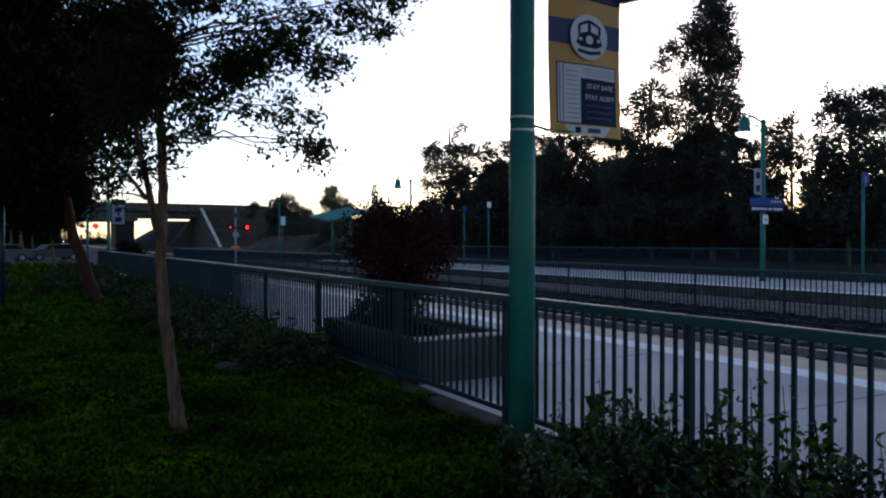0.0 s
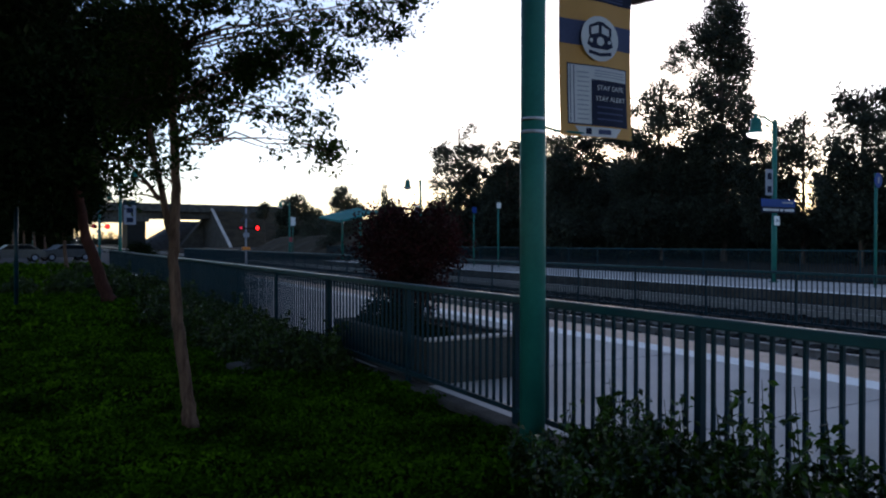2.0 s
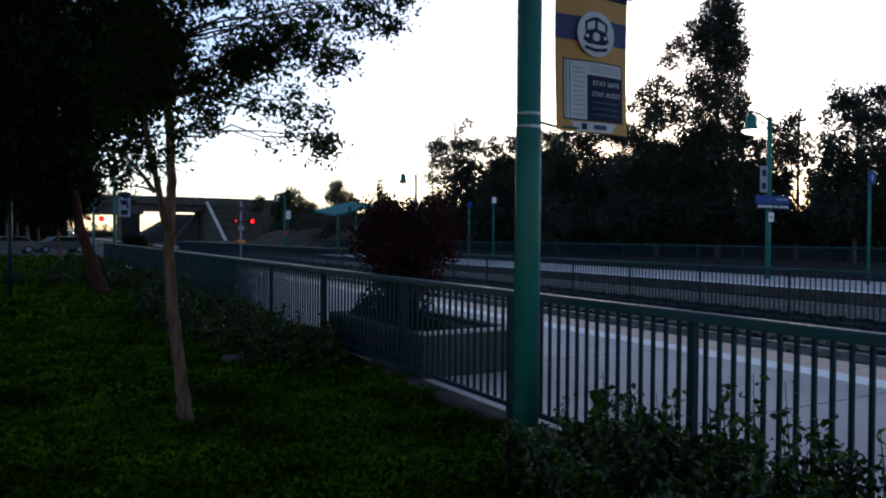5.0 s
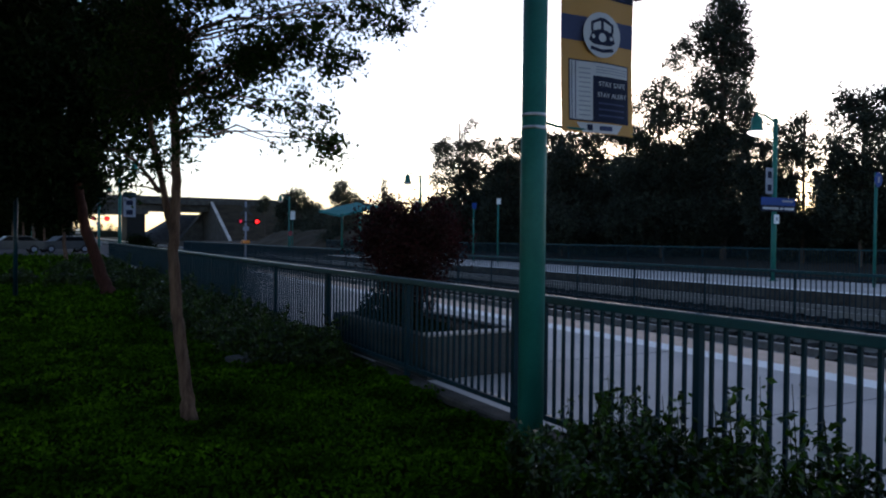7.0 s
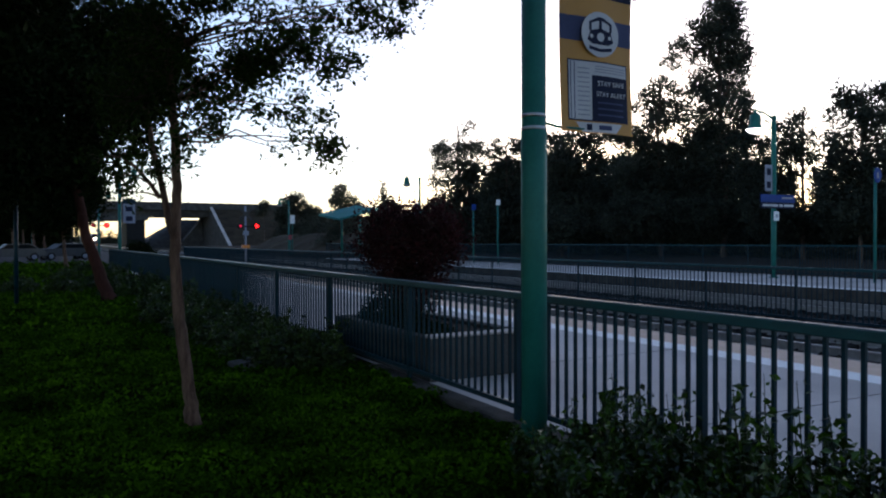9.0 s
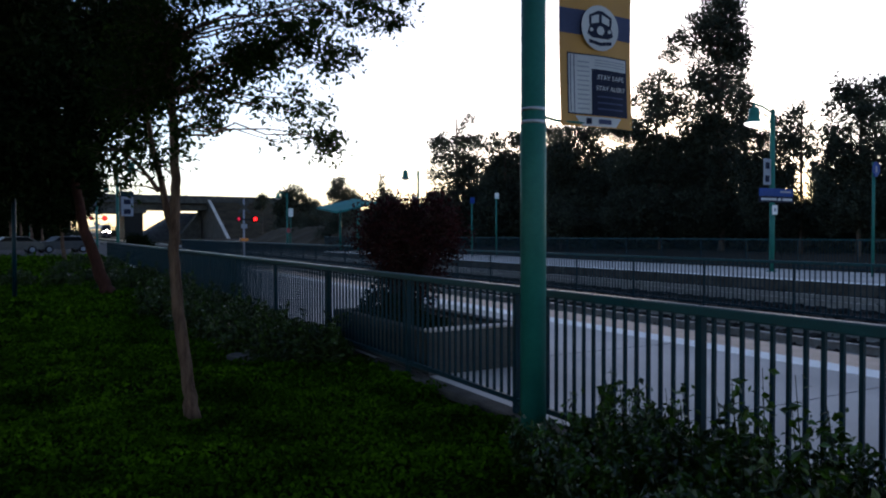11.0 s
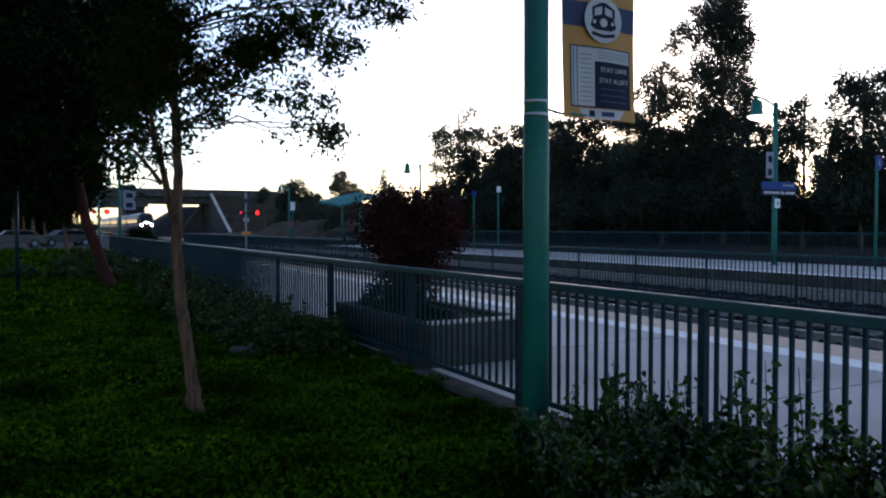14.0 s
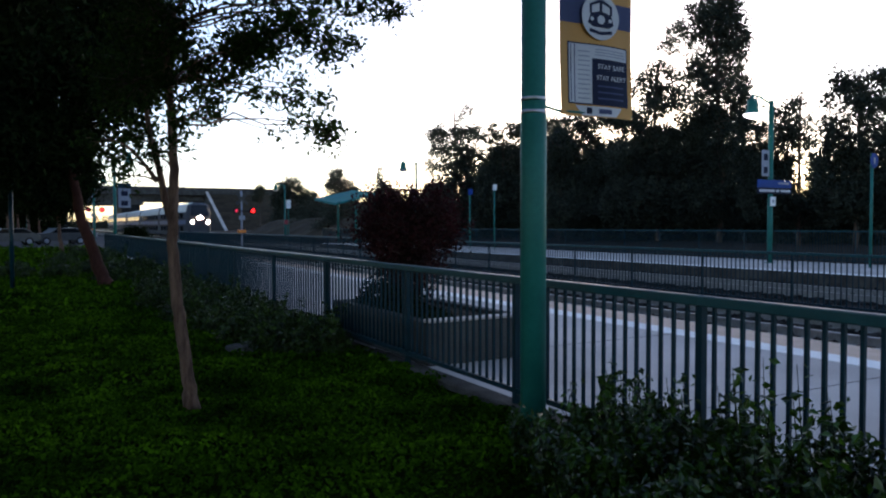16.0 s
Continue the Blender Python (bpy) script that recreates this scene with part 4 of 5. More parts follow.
# place, label, leaf length and leafy masses of each
ROW_TREES = (
    ((38.1, 32.3), "tall dark eucalyptus behind the far platform", 0.23,
     [(-0.0, 18.0, 0.8, 1.45, 1.0), (0.1, 16.0, 1.24, 1.24, 1.3), (-0.5, 14.6, 1.38, 1.02, 1.2), (0.7, 14.2, 0.73, 1.38, 1.0), (-1.3, 15.0, 0.47, 0.8, 0.7), (-2.0, 15.2, 0.22, 0.36, 0.6), (-2.8, 13.9, 0.62, 0.8, 0.7), (-3.2, 12.9, 0.58, 0.44, 0.8), (-1.7, 13.2, 0.8, 0.58, 0.6), (-0.2, 12.9, 1.09, 0.87, 1.0), (1.6, 13.3, 0.44, 0.29, 1.0), (1.0, 12.3, 0.65, 0.87, 1.0), (-1.3, 12.0, 0.87, 0.65, 0.7), (-0.1, 11.3, 1.09, 1.02, 1.0), (-1.8, 11.0, 0.73, 0.51, 0.7), (1.1, 11.0, 0.47, 0.8, 0.7), (1.7, 10.5, 0.4, 0.51, 0.6), (0.3, 9.9, 1.09, 0.8, 1.0), (-1.1, 10.1, 0.65, 0.73, 0.8), (1.4, 9.3, 0.65, 0.65, 1.0), (0.1, 8.1, 1.45, 1.09, 1.2), (0.3, 6.0, 1.64, 1.64, 1.3), (-0.1, 3.0, 1.82, 1.45, 1.3), (-1.7, 9.4, 0.8, 0.58, 0.8), (-0.8, 8.6, 0.91, 0.65, 1.0), (-2.8, 9.1, 0.73, 0.44, 0.7), (1.3, 8.1, 0.65, 0.73, 1.0)]),
    ((36.4, 36.0), "dark leafy tree with drooping branches behind the far platform", 0.23,
     [(0.0, 12.0, 0.77, 0.46, 0.8), (0.9, 11.5, 0.54, 0.54, 0.8), (-0.8, 11.1, 0.77, 0.61, 1.0), (0.4, 10.3, 1.15, 0.77, 1.0), (-1.6, 10.4, 0.5, 0.38, 0.7), (1.8, 10.5, 0.61, 0.61, 0.7), (-0.5, 9.2, 1.3, 0.69, 0.9), (1.5, 8.7, 0.84, 0.46, 0.5), (-2.8, 8.5, 1.07, 0.69, 1.0), (2.4, 7.7, 1.15, 0.69, 0.9), (-1.8, 8.1, 1.15, 0.77, 1.2), (0.3, 7.4, 1.34, 0.84, 1.2), (-1.2, 5.8, 1.92, 1.53, 1.4), (1.8, 5.4, 1.92, 1.72, 1.4), (-0.8, 2.9, 2.3, 1.46, 1.4), (2.2, 2.8, 1.92, 1.34, 1.4)]),
    ((38.5, 26.9), "slender dark tree with open drooping foliage", 0.23,
     [(-1.1, 7.9, 0.66, 0.39, 0.8), (-0.4, 8.3, 0.59, 0.33, 0.8), (0.2, 8.7, 0.2, 0.33, 0.6), (-0.8, 7.1, 1.05, 0.59, 1.1), (0.4, 7.3, 0.23, 0.59, 0.6), (-1.5, 6.1, 0.66, 0.46, 0.9), (0.4, 6.1, 0.39, 0.59, 0.8), (-0.4, 6.4, 0.72, 0.39, 1.0), (-2.1, 6.8, 0.53, 0.72, 0.8), (-1.3, 4.7, 0.59, 0.59, 0.7), (-2.3, 5.2, 0.46, 0.85, 0.7), (-0.6, 5.1, 0.39, 0.53, 0.6), (0.5, 5.2, 0.39, 0.33, 0.5), (-2.6, 3.2, 0.85, 1.18, 0.9), (-1.0, 2.5, 0.92, 0.79, 0.9), (0.8, 2.2, 0.99, 0.72, 0.9), (-3.1, 5.5, 0.72, 0.85, 1.2), (-2.4, 4.3, 0.72, 0.72, 1.0), (-1.7, 5.5, 0.46, 0.59, 1.0), (-3.3, 7.1, 0.53, 0.72, 1.0), (-0.9, 4.5, 0.39, 0.59, 1.0), (1.3, 4.5, 0.39, 0.66, 1.0), (1.2, 3.1, 0.66, 0.59, 1.0), (-1.6, 3.4, 0.59, 0.59, 1.0)]),
    ((35.6, 21.7), "dark leafy tree with drooping branches behind the far platform", 0.23,
     [(-1.1, 8.7, 0.31, 0.34, 0.7), (-0.8, 8.1, 0.51, 0.45, 1.0), (0.0, 8.6, 0.51, 0.37, 0.9), (0.9, 8.7, 0.51, 0.39, 1.0), (-1.4, 7.5, 0.23, 0.28, 0.6), (-0.3, 7.4, 0.84, 0.62, 1.0), (0.9, 7.6, 0.68, 0.62, 1.0), (-0.8, 6.4, 0.62, 0.45, 0.9), (-1.7, 6.3, 0.39, 0.34, 0.7), (0.5, 6.4, 0.68, 0.51, 1.0), (-1.4, 5.4, 0.62, 0.45, 0.9), (0.1, 5.2, 0.96, 0.56, 1.1), (-0.8, 4.3, 0.84, 0.62, 1.0), (0.8, 4.1, 0.96, 0.84, 1.2), (-1.5, 3.6, 0.51, 0.39, 0.7), (-0.7, 2.8, 1.13, 0.84, 1.2), (1.0, 2.5, 1.13, 0.96, 1.2)]),
    ((37.9, 20.4), "dark leafy tree behind the far platform", 0.23,
     [(-0.7, 8.7, 0.7, 0.45, 1.0), (0.4, 9.1, 0.79, 0.51, 1.0), (1.3, 8.4, 0.79, 0.68, 1.0), (-0.1, 7.4, 0.99, 0.79, 1.0), (1.1, 6.9, 0.99, 0.84, 1.0), (-0.4, 5.9, 0.99, 0.79, 1.0), (1.0, 4.9, 1.13, 0.99, 1.0), (-0.4, 3.8, 1.27, 1.13, 1.0), (1.0, 2.7, 1.13, 0.96, 1.0)]),
    ((35.8, 62.5), "tall dark tree with clumps of grey-green leaves", 0.3,
     [(1.3, 12.8, 0.56, 0.51, 0.5), (0.6, 12.2, 0.39, 0.39, 0.5), (-0.8, 10.6, 1.24, 0.68, 0.9), (-2.0, 10.3, 0.68, 0.79, 0.9), (1.1, 10.5, 1.13, 0.9, 1.0), (2.4, 10.9, 0.39, 0.62, 0.6), (-1.5, 9.1, 1.01, 0.73, 0.9), (0.7, 8.8, 1.69, 1.01, 1.1), (-2.3, 7.4, 0.56, 0.62, 0.8), (-0.8, 7.5, 1.01, 0.73, 0.9), (1.5, 6.9, 1.46, 1.13, 1.1), (-1.5, 6.1, 0.51, 0.45, 0.5), (0.6, 5.6, 0.79, 0.56, 0.7), (2.0, 4.3, 1.35, 1.58, 1.2), (3.1, 2.6, 1.69, 1.35, 1.2), (-1.1, 4.3, 1.69, 1.35, 1.3), (-2.6, 3.3, 1.35, 1.01, 1.2), (-0.6, 2.8, 2.25, 1.01, 1.3), (-0.2, 6.4, 0.79, 0.68, 0.9), (1.1, 7.8, 1.13, 0.79, 1.0)]),
    ((36.7, 55.2), "tall dark tree behind the far platform", 0.3,
     [(-0.9, 9.8, 0.62, 0.77, 0.9), (0.7, 9.9, 0.67, 0.72, 0.9), (-1.9, 9.2, 0.41, 0.46, 0.6), (-0.1, 8.5, 1.24, 0.93, 1.1), (-1.8, 7.8, 0.72, 0.62, 0.8), (0.2, 6.6, 1.44, 1.29, 1.2), (-1.5, 6.1, 0.93, 1.03, 1.0), (1.7, 9.9, 0.72, 0.83, 1.0), (2.2, 7.9, 1.34, 1.44, 1.1), (-0.1, 4.2, 1.75, 1.75, 1.3), (2.5, 4.3, 1.75, 1.86, 1.3), (-0.6, 2.1, 1.75, 1.03, 1.2)]),
    ((34.9, 44.8), "dark leafy tree behind the far platform", 0.23,
     [(-2.0, 9.1, 0.7, 0.61, 1.0), (-0.7, 9.2, 0.96, 0.53, 1.0), (0.9, 9.3, 1.05, 0.7, 1.0), (2.4, 9.1, 1.14, 0.79, 1.0), (3.7, 9.3, 0.96, 0.7, 1.0), (-0.4, 7.6, 1.58, 1.14, 1.2), (2.2, 7.3, 1.84, 1.31, 1.2), (0.0, 4.9, 2.19, 1.66, 1.4), (3.3, 4.7, 2.19, 1.75, 1.4), (0.4, 2.5, 2.41, 1.31, 1.4), (3.7, 2.3, 2.19, 1.31, 1.4)]),
    ((45.3, 146.0), "rounded dark tree beyond the station", 0.45,
     [(-0.7, 8.6, 2.81, 2.11, 1.0), (-3.0, 6.6, 1.64, 2.35, 1.0), (2.3, 6.6, 2.11, 2.35, 1.0), (-0.2, 10.9, 1.29, 1.06, 0.8), (-1.9, 9.7, 1.17, 0.94, 0.8), (4.0, 7.8, 1.06, 0.94, 0.6), (-4.2, 7.8, 0.7, 0.82, 0.6), (-0.1, 3.5, 3.99, 1.64, 1.0)]),
    ((61.1, 160.2), "rounded dark tree beyond the station", 0.45,
     [(-0.4, 11.5, 2.92, 2.39, 1.0), (2.3, 9.5, 1.86, 1.86, 1.0), (-1.2, 13.8, 1.73, 1.06, 0.8), (-2.5, 10.9, 1.33, 1.86, 0.8), (4.1, 9.1, 1.33, 1.06, 0.6), (0.4, 7.3, 3.72, 2.13, 1.0)]),
    ((49.7, 189.1), "small rounded tree on the embankment", 0.45,
     [(0.0, 10.4, 1.49, 1.19, 1.0), (0.0, 11.3, 1.04, 0.74, 1.0), (-0.7, 8.9, 1.34, 0.89, 1.0)]),
    ((46.8, 105.4), "slender conifer beyond the station", 0.45,
     [(0.0, 9.8, 0.27, 1.08, 0.8), (0.0, 7.8, 0.72, 1.08, 1.0), (1.1, 6.9, 1.26, 1.08, 1.0), (-0.7, 6.2, 1.08, 0.9, 1.0), (2.0, 6.4, 1.08, 0.9, 1.0), (0.6, 4.4, 1.8, 1.26, 1.0)]),
)


def row_tree(x, y, label, leaf, masses, seed):
    rng = np.random.default_rng(seed)
    lobes, counts = leafy_masses(masses, rng, 84 * (0.2 / leaf) ** 2, 5, 0.6, 1.11)
    h = max(z for u, z, ru, rz, dens in masses)
    sway = rng.uniform(-0.02, 0.02)
    forks = [(sway * h * math.sin(q * 7), 0, h * q) for q in (0.1, 0.25, 0.4, 0.55, 0.7, 0.85)]
    starts = [([f for f in forks if f[2] < c[2] - 0.25 * math.hypot(c[0], c[1]) - 0.3] or forks[:1])[-1] for c, r in lobes]
    return tree((x, y, 0.2), label, [(0, 0, -0.4)] + forks + [(0, 0, h)], 0.008 * h + 0.04, lobes, leaf, counts, 24, 1.1 * leaf, LEAF_FAR, BARK_DARK, seed, starts, 0.45, "trees behind the platform", 0.6, 0.02, limb_r=0.3)


for k, ((x, y), label, leaf, masses) in enumerate(ROW_TREES):
    row_tree(x, y, label, leaf, masses, 300 + k)
for k, (x, y, h, w) in enumerate(((42.5, 55.0, 10.0, 4.6), (43.5, 45.5, 9.6, 4.6), (42.5, 39.0, 9.4, 4.0), (42.5, 62.0, 9.5, 4.6), (44.0, 66.0, 10.0, 5.0))):
    tall_tree(x, y, h, w, 40 + k, "dark leafy tree behind the far platform", 0.05, 1.9)
for k, (x, y, h, w) in enumerate(((47.0, 24.0, 4.4, 3.2), (48.0, 31.0, 3.8, 3.6), (46.0, 28.0, 4.6, 3.0), (47.0, 37.0, 6.2, 3.2), (50.0, 35.0, 4.6, 3.4), (44.0, 20.0, 5.2, 3.0), (36.0, 104.0, 6.0, 4.0), (33.0, 88.0, 5.6, 3.0), (41.0, 112.0, 6.0, 4.0), (45.0, 90.0, 5.6, 3.5), (36.0, 82.0, 5.0, 3.0), (40.0, 86.0, 5.5, 4.0), (42.0, 98.0, 5.6, 4.5))):
    tall_tree(x, y, h, w, 70 + k, "dark tree beyond the station", 0.04, 1.3 if y < 60 else 0.8)


for k in range(9):
    tall_tree(8.0 + 7.6 * k, 790.0 + 12 * math.sin(k * 1.7), 9.0 + 4.5 * abs(math.sin(k * 2.3)), 5.5, 260 + k, "dark tree far off beside the railway", 0.04, 0.35)


# ---- shrubs ----
def shrub(base, radii, label, leaf, count, mat, seed, stems=9, width=0.5, name="shrub", group="", spikes=0):
    rng = np.random.default_rng(seed)
    t = thing(name, pose(*base), label, name, group)
    rx, ry, rz = radii
    st, crown = Shape(), Shape()
    for k in range(stems):
        a, q = rng.uniform(0, 2 * math.pi), rng.uniform(0.2, 0.85)
        tip = (rx * q * math.cos(a), ry * q * math.sin(a), rz * rng.uniform(0.6, 1.0))
        st.tube(bent((tip[0] * 0.3, tip[1] * 0.3, -0.02), tip, rng, 0.06, 4), [0.012, 0.01, 0.007, 0.003], 5, False)
    d = rng.normal(size=(count, 3))
    d /= np.linalg.norm(d, axis=1)[:, None]
    d[:, 2] = np.abs(d[:, 2]) * 0.95
    lump = 0.82 + 0.3 * np.array([noise.noise((q[0] * 3 + seed, q[1] * 3, q[2] * 3)) for q in d])
    c = d * np.array([rx, ry, rz * 1.35]) * (rng.uniform(0.3, 1.05, count) ** 0.45 * lump)[:, None]
    crown.leaves(c, rng.normal(size=(count, 3)) + d * 1.2, leaf, rng, width)
    for k in range(spikes):
        x, y = rng.uniform(-rx, rx) * 0.9, rng.uniform(-ry, ry) * 0.8
        z0, z1 = rz * 0.9, rz * rng.uniform(1.25, 1.65)
        st.tube([(x, y, 0.1), (x * 1.05, y, z0), (x * 1.1, y + 0.03, z1)], [0.004, 0.003, 0.0015], 4, False)
        m = 24
        zz = rng.uniform(z0 * 0.8, z1, m)
        crown.leaves(np.stack([x * 1.07 + rng.normal(size=m) * 0.03, y + rng.normal(size=m) * 0.03, zz], 1), rng.normal(size=(m, 3)) + np.array([0, 0, 1.0]), leaf, rng, width)
    tagged(part("stemwork", st, STEM, t), kind="stuff")
    tagged(part("foliage", crown, mat, t), kind="stuff")
    return t


# undergrowth closing the row of trees
for k, (x, y) in enumerate(((41.0, 23.5), (41.5, 26.0), (41.0, 28.6), (42.0, 31.5), (41.0, 20.5))):
    shrub((x, y, 0.2), (2.0, 2.0, 2.7), "dark undergrowth shrub between the tall trees", 0.26, 2600, LEAF_FAR, 190 + k, 6, 0.45, "shrub", "undergrowth")

# hedge in front of the fence beside the lamp post
for k, (x, y, r, h) in enumerate(((2.95, 3.45, 0.34, 0.36), (2.93, 2.95, 0.42, 0.46), (2.9, 2.4, 0.42, 0.50), (2.93, 1.85, 0.42, 0.55), (2.93, 1.3, 0.44, 0.58), (2.6, 3.25, 0.3, 0.26), (2.46, 2.75, 0.4, 0.33), (2.4, 2.2, 0.42, 0.38), (2.4, 1.6, 0.44, 0.42), (2.45, 1.0, 0.44, 0.46), (2.93, 0.7, 0.44, 0.55), (2.75, 3.7, 0.24, 0.2))):
    shrub((x, y, 0), (r, r, h), "glossy green hedge shrub with upright shoots at the fence", 0.052, 4200, HEDGE, 100 + k, 8, 0.58, "shrub", "hedge shrubs", spikes=9)
# low shrubs along the fence, further on
rows = [(2.85, 8.5), (2.5, 8.9), (2.95, 8.9), (2.3, 9.6), (2.95, 9.7), (2.7, 10.5), (2.3, 11.0), (2.95, 11.3), (2.7, 12.2), (2.0, 12.4), (2.9, 13.3), (2.4, 13.6), (1.9, 14.6), (2.85, 14.6), (2.7, 15.9), (2.8, 17.6), (2.8, 19.6), (2.8, 22.5), (2.8, 26.0), (2.2, 17.0), (2.5, 19.0), (1.6, 22.0), (0.4, 24.0), (-0.8, 25.0), (2.3, 22.0), (1.2, 25.5), (2.4, 26.0), (2.0, 30.0), (0.6, 31.0), (2.5, 35.0), (1.5, 39.0)]
for k, (x, y) in enumerate(rows):
    s = 1.0 + 0.02 * y
    shrub((x, y, -0.02), (0.45 * s, 0.5 * s, 0.31 + 0.004 * y), "low dark green shrub along the fence", 0.055 + 0.002 * y, 1700, SHRUB, 130 + k, 7, 0.5, "shrub", "low shrubs", spikes=3)

# planter with a dark red bush on the platform
planter = thing("planter", pose(0, 0, 0), "low concrete planter on the platform", "planter")
X0, X1, Y0, Y1, ZT = 3.5, 4.85, 6.76, 9.6, 0.46
# Dark sides, pale coping: side shade and edge highlight put into the colours.
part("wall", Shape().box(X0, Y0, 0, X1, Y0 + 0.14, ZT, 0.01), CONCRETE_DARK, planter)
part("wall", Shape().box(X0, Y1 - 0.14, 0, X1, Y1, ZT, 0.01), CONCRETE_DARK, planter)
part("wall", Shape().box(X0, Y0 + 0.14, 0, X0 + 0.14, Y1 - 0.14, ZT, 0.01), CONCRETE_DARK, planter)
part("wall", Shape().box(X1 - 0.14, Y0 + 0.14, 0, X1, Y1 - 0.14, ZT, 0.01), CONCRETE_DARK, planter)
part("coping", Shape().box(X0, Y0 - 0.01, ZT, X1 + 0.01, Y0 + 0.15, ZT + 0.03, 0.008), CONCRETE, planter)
part("soil", Shape().box(X0 + 0.14, Y0 + 0.14, 0, X1 - 0.14, Y1 - 0.14, ZT - 0.05), SOIL, planter)
tree((4.25, 8.75, 0.4), "round dark red-leaved bush in a concrete planter", [(0, 0, 0), (0.02, 0.02, 0.3), (0, 0, 0.5)], 0.06,
     [((0, 0, 1.05), (0.66, 0.72, 0.58)), ((0.25, -0.3, 1.15), (0.42, 0.42, 0.46)), ((-0.3, 0.3, 1.2), (0.42, 0.42, 0.46)), ((0, 0, 0.5), (0.46, 0.5, 0.42)), ((-0.1, 0.1, 1.5), (0.3, 0.32, 0.2))], 0.055, [230, 90, 90, 150, 16], 26, 0.09, RED_LEAF, BARK_DARK, 160, twig=0.005, category="bush", name="bush")
for k, (x, y) in enumerate(((3.95, 7.6), (4.0, 9.25), (3.85, 8.3), (4.2, 8.8))):
    shrub((x, y, 0.4), (0.32, 0.42, (0.12, 0.34, 0.36, 0.42)[k]), "low dark shrub in the planter", 0.06, 900, LEAF_DARK, 170 + k, 6, 0.5, "shrub", "planter shrubs")


tree((5.0, 48.8, 0), "round dark evergreen bush at the end of the platform", [(0, 0, -0.02), (0.02, 0, 0.3), (0, 0, 0.6)], 0.06,
     [((0, 0, 0.95), (0.8, 0.8, 0.6)), ((0.3, 0.1, 0.6), (0.7, 0.7, 0.5))], 0.12, 150, 24, 0.14, LEAF_DARK, BARK_DARK, 175, category="bush", name="bush")


# ---- lawn leaves ----
def lawn_cover():
    rng = np.random.default_rng(9)
    s = Shape()
    for x0, x1, y0, y1, n, size in ((-7, 3.24, -5.0, 2.0, 26000, 0.06), (-3.5, 3.24, 2.0, 7.5, 64000, 0.045), (-6, 3.24, 7.5, 14, 44000, 0.06), (3.0, 3.37, 6.1, 12, 4200, 0.06), (-9, 3.24, 14, 30, 34000, 0.1), (-16, 3.24, 30, 56, 16000, 0.2)):
        x, y = rng.uniform(x0, x1, n), rng.uniform(y0, y1, n)
        clump = np.array([noise.noise((a * 2.2, b * 2.2, 1.0)) + 0.6 * noise.noise((a * 6, b * 6, 3.0)) for a, b in zip(x, y)])
        z = np.array([lawn_height(a, b) for a, b in zip(x, y)]) + size * rng.uniform(0.1, 1.0, n) * (0.8 + 1.6 * clump.clip(-0.45, 1))
        nrm = rng.normal(size=(n, 3)) * 0.45 + np.array([0, 0, 1.0])
        s.leaves(np.stack([x, y, z], 1), nrm, size, rng, 0.7)
    tagged(part("ground_cover", s, GRASS), "shaggy dark green ground cover leaves on the lawn", "ground cover", kind="stuff")


lawn_cover()


# sunken valve box beside the shrubs
valve = thing("valve_box", pose(2.05, 8.85, -0.01, 0, 0, 12), "weathered grey concrete valve box sunk in the lawn", "valve box")
part("collar", Shape().box(-0.13, -0.19, -0.1, 0.13, 0.19, 0.05, 0.015), CONCRETE_DARK, valve)
part("lid", Shape().box(-0.095, -0.15, 0.05, 0.095, 0.15, 0.062, 0.005), CONCRETE_DARK, valve, "flat grey lid")


# ---- ballast stones near the platform ----
def stones():
    rng = np.random.default_rng(12)
    s = Shape()
    for k in range(5000):
        x, y, r = rng.uniform(EDGE_X, FAR_X - 0.6), rng.uniform(2, 45), rng.uniform(0.03, 0.065)
        i = len(s.v)
        q = rng.normal(size=(5, 3)) * 0.25
        s.v += [(x - r + q[0, 0] * r, y - r, -0.35), (x + r, y - r + q[1, 1] * r, -0.35), (x + r + q[2, 0] * r, y + r, -0.35), (x - r, y + r + q[3, 1] * r, -0.35), (x + q[4, 0] * r, y + q[4, 1] * r, -0.33 + r)]
        s.f += [(i, i + 1, i + 4), (i + 1, i + 2, i + 4), (i + 2, i + 3, i + 4), (i + 3, i, i + 4)]
    tagged(part("ballast_stones", s, STONE), "loose ballast stones between the tracks, darkened for shade", "ballast", kind="stuff")


stones()


# ---- platform shelter across the tracks ----
def shelter():
    s = thing("platform_shelter", pose(24.0, 61.5, 0), "platform shelter with a sloping teal metal roof", "shelter")
    roof = Shape()
    for y0, y1 in ((-2.7, -1.37), (-1.34, 0.0), (0.03, 1.36), (1.39, 2.7)):
        i = len(roof.v)
        for x, z in ((-2.1, 3.3), (1.6, 4.2)):
            za, zb = z + 0.1 * (y0 + 2.7), z + 0.1 * (y1 + 2.7)
            roof.v += [(x, y0, za), (x, y1, zb), (x, y0, za + 0.16), (x, y1, zb + 0.16)]
        roof.f += [tuple(i + k for k in q) for q in ((0, 4, 5, 1), (2, 3, 7, 6), (0, 1, 3, 2), (4, 6, 7, 5), (0, 2, 6, 4), (1, 5, 7, 3))]
    part("roof", roof, TEAL_ROOF, s)
    for y in (-2.2, 2.2):
        part("column", Shape().tube([(0, y, 0), (0, y, 3.8 + 0.1 * (y + 2.7))], [0.12, 0.1], 12), TEAL, s, smooth=True)
    for y in (-1.5, 1.5):
        part("bench", Shape().box(-0.25, y - 0.9, 0.4, 0.25, y + 0.9, 0.46, 0.01), TEAL_DARK, s)
        for q in (-0.7, 0.7):
            part("bench_leg", Shape().box(-0.2, y + q - 0.03, 0, 0.2, y + q + 0.03, 0.4), TEAL_DARK, s)


